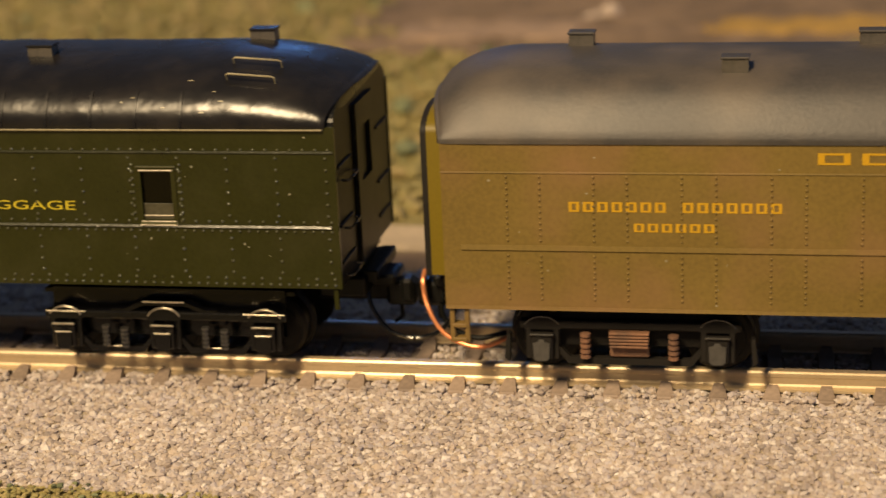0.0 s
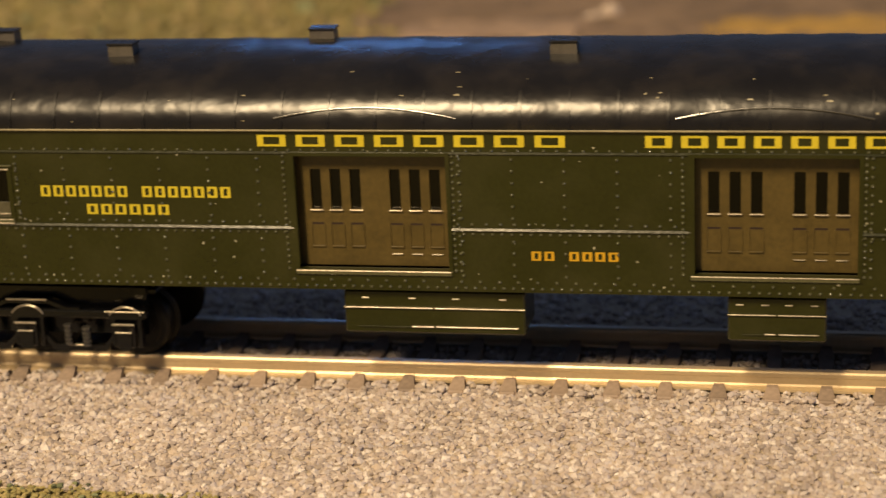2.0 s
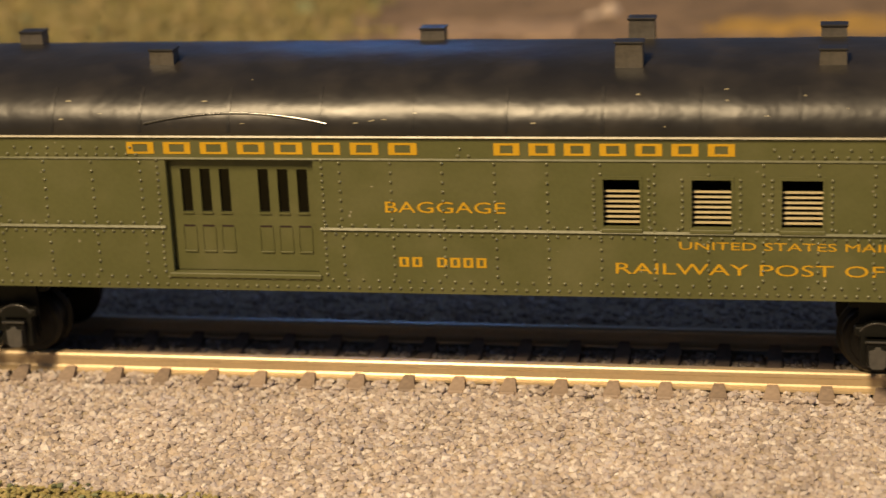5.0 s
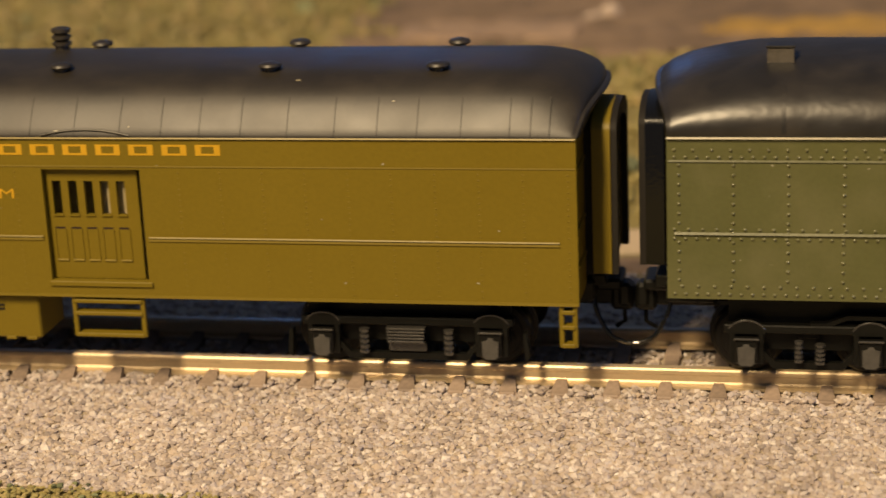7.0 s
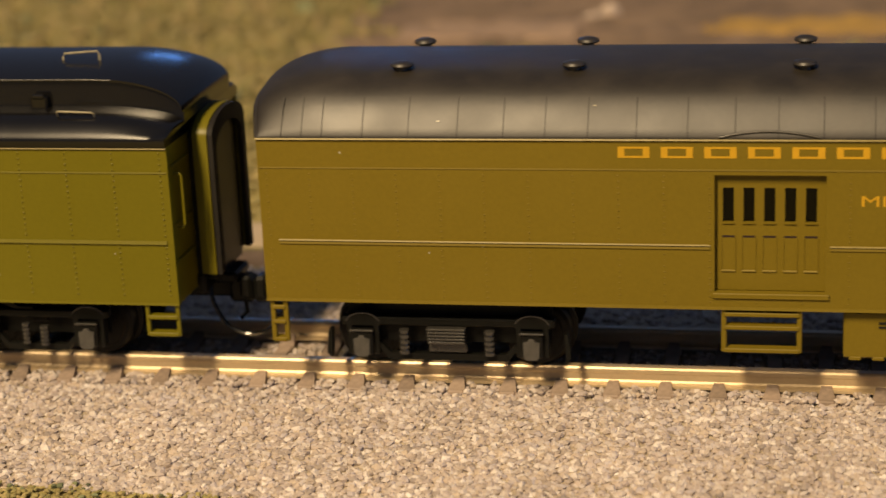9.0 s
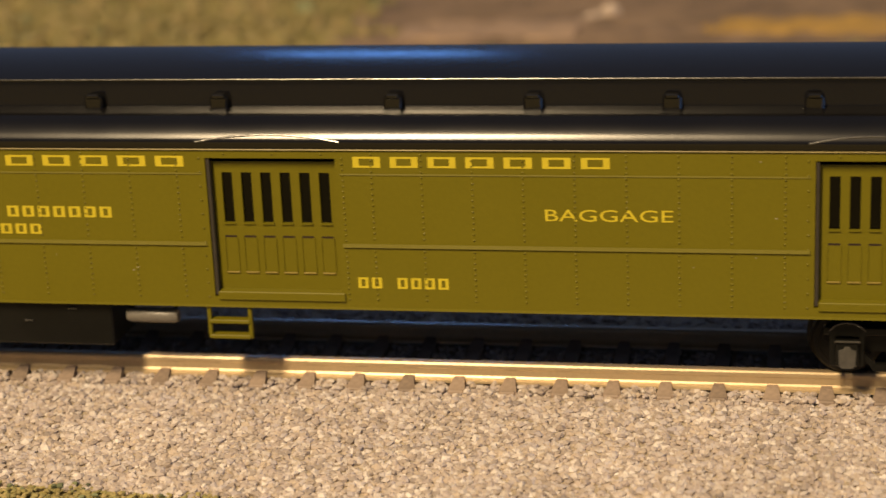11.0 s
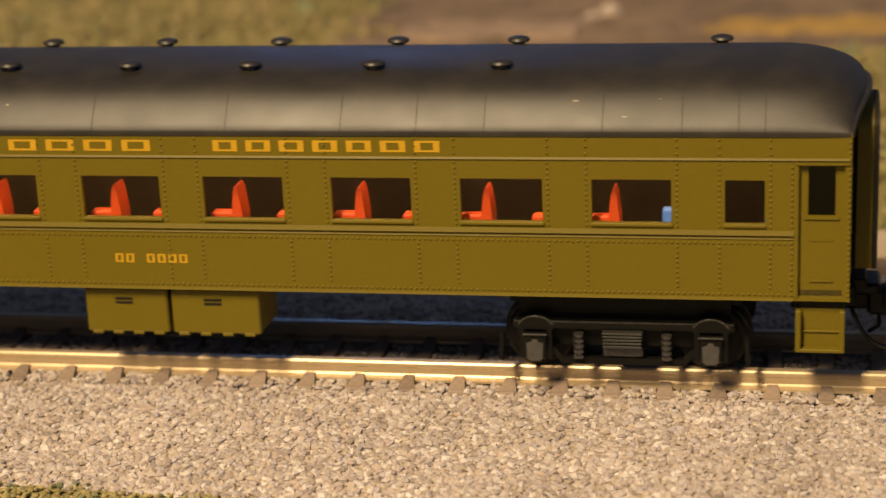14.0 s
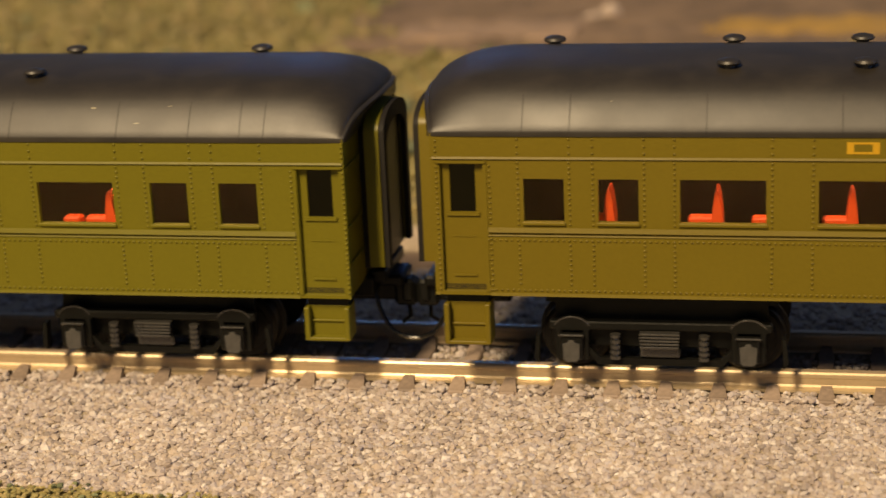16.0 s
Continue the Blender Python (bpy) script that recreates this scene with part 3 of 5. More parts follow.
def gear_box(car, x0, x1, z0, z1, material, slots=True, name="equipment_box"):
    """A battery or tool box under the floor, with a vent slot and feet."""
    y = NEAR + 1.2
    s = Shape().box(x0, x1, y, y + 9, z0, z1, 0.25)
    if slots:
        for i in range(4):
            c = x0 + (x1 - x0) * (i + 0.5) / 4
            s.box(c - 0.8, c + 0.8, y - 0.2, y + 0.5, z0 - 0.25, z0 + 0.25, 0.08)
    b = part(name, s, material, car)
    if slots:
        m = (x0 + x1) / 2 - 0.3
        part("vent_slot", Shape().box(m - 1.3, m + 1.3, y - 0.15, y + 0.1, z1 - 1.7, z1 - 1.4).box(m - 1.3, m + 1.3, y - 0.15, y + 0.1, z1 - 2.3, z1 - 2.0), DARK, b)
    return b


def baggage_door(car, x0, x1, z0, z1, material, panes, deep=1.1, zg0=None, zg1=None, pair=False, pane_mat=None):
    """A sliding door set back in its opening, with narrow panes above and sunk panels below."""
    y0, y1 = NEAR + deep, NEAR + deep + 0.7
    zg0, zg1 = zg0 or z0 + 0.52 * (z1 - z0), zg1 or z1 - 1.6
    w = (x1 - x0 - 1.2) / panes
    holes = []
    for i in range(panes):
        if pair and i == panes // 2:
            continue
        a = x0 + 0.6 + w * i
        shift = 0.0
        holes.append((a + 0.24 * w + shift, a + 0.78 * w + shift, zg0, zg1))
    s = Shape().panel(x0 - 0.8, x1 + 0.8, z0, z1 + 0.6, y0, y1, holes)
    d = part("door", s, material, car)
    pan, bead, slot = Shape(), Shape(), Shape()
    for h in holes:
        a, b = h[0], h[1]
        lo, hi = z0 + 2.9, zg0 - 2.2
        g = y0 - 0.14
        # raised moulding round each lower panel
        bead.box(a - 0.2, b + 0.2, y0 - 0.22, y0 + 0.02, lo - 0.25, lo, 0.05)
        slot.box(a - 0.1, b + 0.1, y0 - 0.03, y0 + 0.02, hi, hi + 0.28)
        pan.box(a - 0.25, a - 0.1, g, y0 + 0.02, lo, hi).box(b + 0.1, b + 0.25, g, y0 + 0.02, lo, hi)
        pan.box(a - 0.1, b + 0.1, y0 - 0.25, y0 + 0.02, zg0 - 0.22, zg0)
    part("moulding", pan, material, d)
    # on mustard, olive and tan doors the bead's highlight is in its colour
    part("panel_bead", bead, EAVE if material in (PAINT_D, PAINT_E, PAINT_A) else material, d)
    part("panel_slot", slot, INSIDE, d)
    for h in holes:
        p = part("pane", Shape().box(h[0] - 0.1, h[1] + 0.1, y0 + 0.42, y0 + 0.52, h[2] - 0.1, h[3] + 0.1), pane_mat or SMOKED, d)
        p.visible_shadow = False
    return d


def glint_lines(parent, lines, r=0.12, material=None):
    """Thin pale tubes added as drawn glints: lines of (x0, x1, y, z)."""
    for x0, x1, y, z in lines:
        part("worn_edge", Shape().tube([(x0, y, z), ((x0 + x1) / 2, y - 0.02, z), (x1, y, z)], r, 6), material or GLINT, parent, smooth=True)


def sill(car, x0, x1, z, material, h=1.0):
    part("door_sill", Shape().box(x0, x1, NEAR - 0.35, NEAR + 1.4, z, z + h, 0.12), material, car)


def car_body(name, L, zb, ze, holes, paint, label, group="train cars"):
    """Empty at the base, both sides, floor, belt rail, letter board and sills."""
    car = tagged(new(name), label, "train car", group)
    side = Shape().panel(-L / 2, L / 2, zb, ze, NEAR, NEAR + 0.75, holes)
    part("side_wall", side, paint, car)
    blank = Shape().panel(-L / 2, L / 2, zb, ze, -NEAR - 0.75, -NEAR, ())
    part("side_wall", blank, paint, car)
    part("floor", Shape().box(-L / 2 + 0.9, L / 2 - 0.9, NEAR + 0.8, -NEAR - 0.8, zb + 0.2, zb + 1.4), DARK, car)
    part("center_sill", Shape().box(-L / 2 + 4, L / 2 - 4, -3.2, 3.2, zb - 1.6, zb + 0.2), DARK, car)
    return car


def strip(car, name, z, h, out, spans, paint):
    s = Shape()
    for a, b in spans:
        s.prism([(a, z), (b, z), (b, z + h), (a, z + h)], NEAR - out, NEAR + 0.05)
        k = len(s.v)
        for i in (k - 8 + 2, k - 8 + 3):
            s.v[i] = (s.v[i][0], s.v[i][1] + min(out, h) * 0.5, s.v[i][2])
    part(name, s, paint, car)


def free_spans(a, b, holes, z):
    """The stretches from a to b at height z that no opening crosses."""
    cuts = sorted((h[0] - 0.6, h[1] + 0.6) for h in holes if h[2] - 0.5 < z < h[3] + 0.5)
    out, x = [], a
    for p, q in cuts:
        if p > x:
            out.append((x, p))
        x = max(x, q)
    return out + ([(x, b)] if x < b else [])


def clear(points, holes, m=0.5):
    return [(x, z) for x, z in points if not any(h[0] - m < x < h[1] + m and h[2] - m < z < h[3] + m for h in holes)]

# ---- track, ballast and scenery ----
ground = tagged(new("ground"), "model scenery base with turf, soil and sand", "ground", kind="structure")


def ground_height(x, y):
    """Millimetres; y from the track's middle line."""
    if y < -16:
        z = -3.9 + max(-1.6, (y + 16) * 0.05)
    elif y < 22:
        z = -3.9
    else:
        z = -3.9 - min(2.0, (y - 22) * 0.05)
    return z + 0.9 * noise.noise(Vector((x * 0.02, y * 0.02, 3.1))) * min(1, max(0, (abs(y) - 45) / 40))


def sheet(name, x0, x1, nx, y0, y1, ny, material, lift=0.0, rough=0.0, edge=0.0, label="", seed=0.0):
    """A stretch of scenery with uneven outline (edge) and surface (rough)."""
    v = []
    for j in range(ny + 1):
        for i in range(nx + 1):
            x, y = x0 + (x1 - x0) * i / nx, y0 + (y1 - y0) * j / ny
            if j in (0, ny):
                y += edge * noise.noise(Vector((x * 0.05, y, seed)))
            if i in (0, nx):
                x += edge * noise.noise(Vector((x, y * 0.05, seed + 9)))
            rim = i in (0, nx) or j in (0, ny)
            v.append((x, y, ground_height(x, y) + (-0.6 if rim and lift else lift) + rough * noise.noise(Vector((x * 0.15, y * 0.15, seed)))))
    f = [(j * (nx + 1) + i, j * (nx + 1) + i + 1, (j + 1) * (nx + 1) + i + 1, (j + 1) * (nx + 1) + i) for j in range(ny) for i in range(nx)]
    return part(name, Shape().add(v, f), material, ground, label, smooth=True)


sheet("turf", -1900, 1900, 190, -420, 900, 132, TURF, 0, 0.5)
sheet("ballast_bed", -1500, 1500, 300, -50, 52, 24, BED, 0.35, 0.15, 2.0, "brown bed of fine ballast")
sheet("sand_strip", -900, 900, 180, 63, 82, 6, SAND, 0.7, 0.3, 3.0, "pale sandy strip")
sheet("soil_strip", -900, 900, 180, 50, 65, 5, SOIL, 0.5, 0.3, 3.0, "brown soil strip", 2.0)
sheet("dirt_patch", -146, 330, 90, 243, 420, 40, SOIL, 1.0, 1.4, 30.0, "brown dirt clearing", 5.0)
sheet("pale_dirt", -122, -66, 30, 262, 292, 14, PALE_SOIL, 1.7, 1.2, 14.0, "pale trodden dirt", 11.0)
sheet("straw_patch", -34, 70, 40, 270, 296, 12, STRAW, 1.8, 1.6, 16.0, "straw-coloured ground", 7.0)


def stones(name, count, x0, x1, y0, y1, size, material, seed, label, lift=0.0, squash=0.7, keep=None):
    """Loose stones or turf clumps, scattered as one lot."""
    rng = np.random.default_rng(seed)
    base = np.array([(0, 0, 1), (0.9, 0, 0.35), (0.28, 0.86, 0.3), (-0.73, 0.53, 0.4), (-0.73, -0.53, 0.3), (0.28, -0.86, 0.4), (0.6, 0.3, -0.6), (-0.5, 0.5, -0.6), (-0.1, -0.7, -0.6)], float)
    tri = [(0, 1, 2), (0, 2, 3), (0, 3, 4), (0, 4, 5), (0, 5, 1), (1, 6, 2), (2, 6, 7), (2, 7, 3), (3, 7, 4), (4, 7, 8), (4, 8, 5), (5, 8, 1), (1, 8, 6)]
    v, f = [], []
    for i in range(count):
        x, y = rng.uniform(x0, x1), rng.uniform(y0, y1)
        if keep and not keep(x, y):
            continue
        s = size * rng.uniform(0.6, 1.35)
        q = base * (1 + rng.uniform(-0.32, 0.32, base.shape))
        q[:, 0] *= rng.uniform(0.7, 1.3)
        a, t = rng.uniform(0, 6.28), rng.uniform(-0.6, 0.6)
        ca, sa, ct, st = math.cos(a), math.sin(a), math.cos(t), math.sin(t)
        q = q @ np.array([[ca, sa, 0], [-sa, ca, 0], [0, 0, 1]]) @ np.array([[ct, 0, st], [0, 1, 0], [-st, 0, ct]])
        q = q * s * np.array([1, 1, squash]) + (x, y, ground_height(x, y) + lift + rng.uniform(-0.15, 0.35) * s)
        k = len(v)
        v += [tuple(p) for p in q]
        f += [(a + k, b + k, c + k) for a, b, c in tri]
    me = bpy.data.meshes.new(name)
    me.from_pydata([(x * 0.001, y * 0.001, z * 0.001) for x, y, z in v], [], f)
    me.materials.append(material)
    return tagged(new(name, me), label, name.replace("_", " "), kind="stuff")


TIES = [-118.7 + 7.5466 * k for k in range(-150, 165)]
near_tie = lambda x: abs((x + 118.7 + 3.77) % 7.5466 - 3.77) < 1.45
off_track = lambda x, y: not (-10.4 < y < -6.2 or 6.2 < y < 10.4) and not (near_tie(x) and abs(y) < 11.3)
stones("ballast", 22500, -128, 32, -50, -9.9, 0.60, BALLAST, 1, "tan and grey crushed stone ballast beside the rails", 0.35, keep=lambda x, y: off_track(x, y) and y > -46.5 - (x + 105) * 0.06)
stones("shoulder_ballast", 1500, -128, 32, -13.4, -9.8, 0.55, BALLAST, 9, "tan crushed stone packed against the rail", 0.95, keep=lambda x, y: not near_tie(x))
stones("ballast_verge", 6500, -190, 60, 9.5, 50, 0.62, BALLAST, 2, "tan and grey crushed stone ballast behind the track", 0.35, keep=off_track)
stones("track_ballast", 6500, -190, 60, -7, 7, 0.5, BALLAST, 3, "fine crushed stone between the rails", 0.55, keep=off_track)
stones("outer_ballast", 9000, -1400, 1400, -48, 48, 0.9, BALLAST, 4, "crushed stone ballast further along the track", 0.3, keep=lambda x, y: off_track(x, y) and not -128 < x < 32)
edge_of_turf = lambda x, y: y < -45.8 - (x + 105) * 0.06 + 1.6 * noise.noise(Vector((x * 0.12, 0, 8)))
stones("turf_edge", 6500, -130, 0, -64, -42, 0.42, TURF_EDGE, 5, "olive turf along the ballast edge", 0.5, keep=edge_of_turf)
stones("turf_tufts", 130, -130, 0, -62, -43, 0.5, GRASS_DARK, 6, "dark green tufts along the ballast edge", 0.8, keep=edge_of_turf)
dirt = lambda x, y: y > 246 + 30 * noise.noise(Vector((x * 0.025, y * 0.02, 4))) and x > -136 + 30 * noise.noise(Vector((y * 0.03, x * 0.02, 2)))
stones("meadow_turf", 14000, -420, 160, 82, 420, 1.9, GRASS, 7, "yellow-green turf of the meadow", 0.6, keep=lambda x, y: not dirt(x, y))
stones("meadow_tufts", 130, -420, 160, 84, 420, 3.4, GRASS_DARK, 8, "dark green tufts in the meadow", 1.0, keep=lambda x, y: not dirt(x, y))
stones("rocks", 3, -70, -60, 296, 312, 4.2, ROCK, 9, "pale rocks on the dirt clearing", 0.5)

base = tagged(new("layout_base"), "plain timber edge under the model scenery", "layout table", kind="structure")
part("fascia", Shape().box(-1900, 1900, -428, -420, -160, -3).box(-1900, 1900, 900, 908, -160, -3).box(-1908, -1900, -428, 908, -160, -3).box(1900, 1908, -428, 908, -160, -3), FASCIA, base)
part("floor", Shape().box(-4500, 4500, -3500, 4500, -1120, -1100), FLOOR, base)
for x in (-1800, 1800):
    for y in (-340, 820):
        part("leg", Shape().box(x - 45, x + 45, y - 45, y + 45, -1100, -120, 4), FASCIA, base)

track = tagged(new("track"), "model railway track with bright rails and brown ties", "track", kind="structure")
for side in (-1, 1):
    c = side * 8.25
    half_prof = [(0.58, 0.0), (0.68, -0.04), (0.86, -0.28), (0.89, -0.4), (0.89, -0.8), (0.80, -0.98), (0.78, -1.9), (0.98, -2.15), (1.75, -2.42), (1.8, -2.75)]
    prof = half_prof + [(-y, z) for y, z in half_prof[::-1]]
    n = len(prof)
    v = [(x, c + y, z) for x in (-1480, 1480) for y, z in prof]
    f = [(k, (k + 1) % n, n + (k + 1) % n, n + k) for k in range(n)] + [tuple(range(n))[::-1], tuple(range(n, 2 * n))]
    part("rail", Shape().add(v, f), RAILMETAL, track, "worn nickel-silver rail")


def tie_shape(x=0.0):
    s = Shape().box(x - 1.15, x + 1.15, -13.2, 13.2, -4.6, -2.75, 0.2)
    for y in (-8.25, 8.25):
        for e in (-1, 1):
            # moulded chair: narrow at the rail, spreading and sloping down outwards
            v = [(x + w * q, y + e * d, z) for d, w, z in ((1.05, 0.75, -1.9), (2.0, 0.85, -2.0), (4.4, 1.3, -2.75)) for q in (-1, 1)]
            v += [(a, b, -3.2) for a, b, _ in v]
            s.add(v, [(0, 1, 3, 2), (2, 3, 5, 4), (0, 6, 7, 1), (4, 5, 11, 10), (0, 2, 8, 6), (2, 4, 10, 8), (1, 7, 9, 3), (3, 9, 11, 5), (6, 8, 9, 7), (8, 10, 11, 9)])
    return s


first = part("tie", tie_shape(), TIE, track, at=(TIES[0] + 0.0, 0, 0))
for x in TIES[1:299]:
    again(first, (x, 0, 0))
rest = Shape()
for k in list(range(-196, -150)) + list(range(149, 212)):
    rest.box(-118.7 + 7.5466 * k - 1.15, -118.7 + 7.5466 * k + 1.15, -13.2, 13.2, -4.6, -2.75)
tagged(part("far_ties", rest, TIE, track), kind="stuff")

def flecks(car, count, L, zb, ze, seed, holes):
    """Small chips and dust specks on a car's side."""
    rng = np.random.default_rng(seed)
    s = Shape()
    for _ in range(count):
        x, z, r = rng.uniform(-L / 2 + 2, L / 2 - 2), rng.uniform(zb + 1, ze - 0.5), rng.uniform(0.06, 0.2)
        if not clear([(x, z)], holes):
            continue
        pts = [(x + r * rng.uniform(0.5, 1.6) * math.cos(a), z + r * rng.uniform(0.5, 1.3) * math.sin(a)) for a in [1.05 * k for k in range(6)]]
        s.prism(pts, NEAR - 0.03, NEAR + 0.01)
    return tagged(part("paint_chips", s, CHIP, car), kind="stuff")


def scuffs(car, count, L, spec, seed):
    """Chips and scratches where a roof's paint has worn through, mostly along its steep lower sheet."""
    ze, b, n, half = spec[:4]
    rng = np.random.default_rng(seed)
    s = Shape()
    for _ in range(count):
        x, u = rng.uniform(-L / 2 + 16, L / 2 - 16), rng.uniform(0.08, 0.62) if rng.random() < 0.75 else rng.uniform(0.62, 0.9)
        w, h = rng.uniform(0.08, 0.5), rng.uniform(0.006, 0.026)
        tip = rng.uniform(-0.3, 0.3)
        quad = [(x - w, u), (x + w, u + h * tip), (x + w * 0.7, u + h), (x - w * 0.6, u + h * 0.8)]
        v = [(a, roof_y(ze + b * q, ze, b, n, half) - d, ze + b * q + d * 0.6) for d in (0.06, -0.05) for a, q in quad]
        s.add(v, [(0, 1, 2, 3), (7, 6, 5, 4), (0, 4, 5, 1), (1, 5, 6, 2), (2, 6, 7, 3), (3, 7, 4, 0)])
    return tagged(part("scuffs", s, SCUFF_GLINT, car), kind="stuff")


# ---- the train, from its leading car back ----
CARS = []


def fit_out(car, L, mid, spec, paint, ends=(True, True), bellows=None, sheet_paint=None, reach=(6.1, 6.1)):
    """Roof dimensions in spec; end sheets, couplers and bellows."""
    ze, b, n, half, zb, end_min = spec
    for side, has in zip((-1, 1), ends):
        end_wall(car, L, ze, b, n, half, zb, end_min, sheet_paint[(side + 1) // 2] if sheet_paint else paint, side)
        coupler(car, L, side, reach[(side + 1) // 2])
        if has:
            diaphragm(car, L, bellows or paint, DARK, side, zb + 2.0, ze + 1.8, 4.6 if has is True else has)
    CARS.append((car, mid))


def four_wheel(car, at, material=BLACK, lids=JOURNAL, springs=None):
    for x in (-at, at):
        truck(car, x, (-12.35, 12.35), material, lids, springs or EDGE, "four-wheel passenger truck", False)


def six_wheel(car, at, pitch, material=BLACK, lids=JOURNAL, springs=None):
    for x in (-at, at):
        truck(car, x, (-pitch, 0, pitch), material, lids, springs or EDGE, "black six-wheel passenger truck", True)


def tan_express_car():
    L, zb, ze = 187.9, 11.35, 35.7
    spec = (ze, 9.2, 2.3, 17.45, zb, 0.48)
    holes = [(-30.3, -15.5, 14.2, 31), (16.5, 31.4, 14.2, 31)]
    car = car_body("express_car", L, zb, ze, holes, PAINT_A, "weathered tan express car with dusty roof on rusty trucks")
    roof(car, L - 0.6, ze, 9.2, 2.3, 17.45, 9.0, 0.50, 2.0, ROOF_A, "dusty dark grey arched roof")
    strip(car, "letter_board", 31.1, 0.22, 0.12, [(-L / 2, L / 2)], PAINT_A)
    strip(car, "belt_rail", 20.1, 0.7, 0.22, free_spans(-L / 2 + 2.5, L / 2 - 2.5, holes, 20.4), PAINT_A)
    strip(car, "side_sill", zb, 0.5, 0.18, [(-L / 2, L / 2)], PAINT_A)
    for x0, x1, z0, z1 in holes:
        baggage_door(car, x0, x1, z0, z1, PAINT_A, 5)
        sill(car, x0, x1, z0 - 0.8, PAINT_A)
    pts = []
    for i in range(16):
        x = -L / 2 + 3 + 6.1 + i * 12.0
        for q in (0, 4.6):
            pts += column(x + q, 13, 19.3, 0.8) + column(x + q, 21.5, 30.6, 0.8)
    rivets(clear(pts, holes), PAINT_A, car, 0.22, 0.22)
    mark_bars((8,), -43.6, 2.4, 32.5, 34.1, GOLD, car, "gold company lettering as open blocks")
    mark_bars((7,), 9.6, 44.3, 32.5, 34.1, GOLD, car, "gold company lettering as open blocks")
    mark_bars((7, 7), -76.5, -47.2, 25.7, 27.1, GOLD, car, "gold agency lettering as open blocks")
    mark_bars((6,), -67.6, -56.2, 22.9, 24.1, GOLD, car, "gold agency lettering as open blocks")
    vent = box_vent(car, ROOF_A, 2.0, 1.8)
    vent.location = (-0.054, -0.0092, roof_z(-9.2, *spec[:4]) * 0.001 - 0.0004)
    for x, y in ((-76.5, 4), (-35.5, 4), (5, -8.5), (5, 4), (46, 4), (60, -8.5)):
        again(vent, (x, y, roof_z(y, *spec[:4]) - 0.2))
    stirrup(car, -L / 2 + 0.4, -L / 2 + 3.2, 6.3, zb, PAINT_A, (6.3, 8.4))
    stirrup(car, L / 2 - 3.2, L / 2 - 0.4, 6.3, zb, PAINT_A, (6.3, 8.4))
    flecks(car, 60, L, zb, ze, 15, holes)
    four_wheel(car, 68.5, DARK, JOURNAL, RUST)
    fit_out(car, L, 613.6, spec, PAINT_A, bellows=PAINT_D, reach=(7.3, 7.3))
    part("wire", Shape().tube(bent([(-99.8, -3, 12.4), (-99.9, -4.5, 10.6), (-99.0, -6, 7.6), (-97.0, -7, 4.4), (-94.0, -7.5, 2.6), (-90.5, -7.5, 2.1), (-87, -6, 3.2)]), 0.36, 8), COPPER, car, "bent copper wire", smooth=True)
    part("hose", Shape().tube(bent([(-95, -2, 11), (-97.6, -2.6, 7), (-96.4, -3, 3.6), (-92.4, -3, 1.8), (-88, -2, 2.4)]), 0.4, 8), BLACK, car, smooth=True)


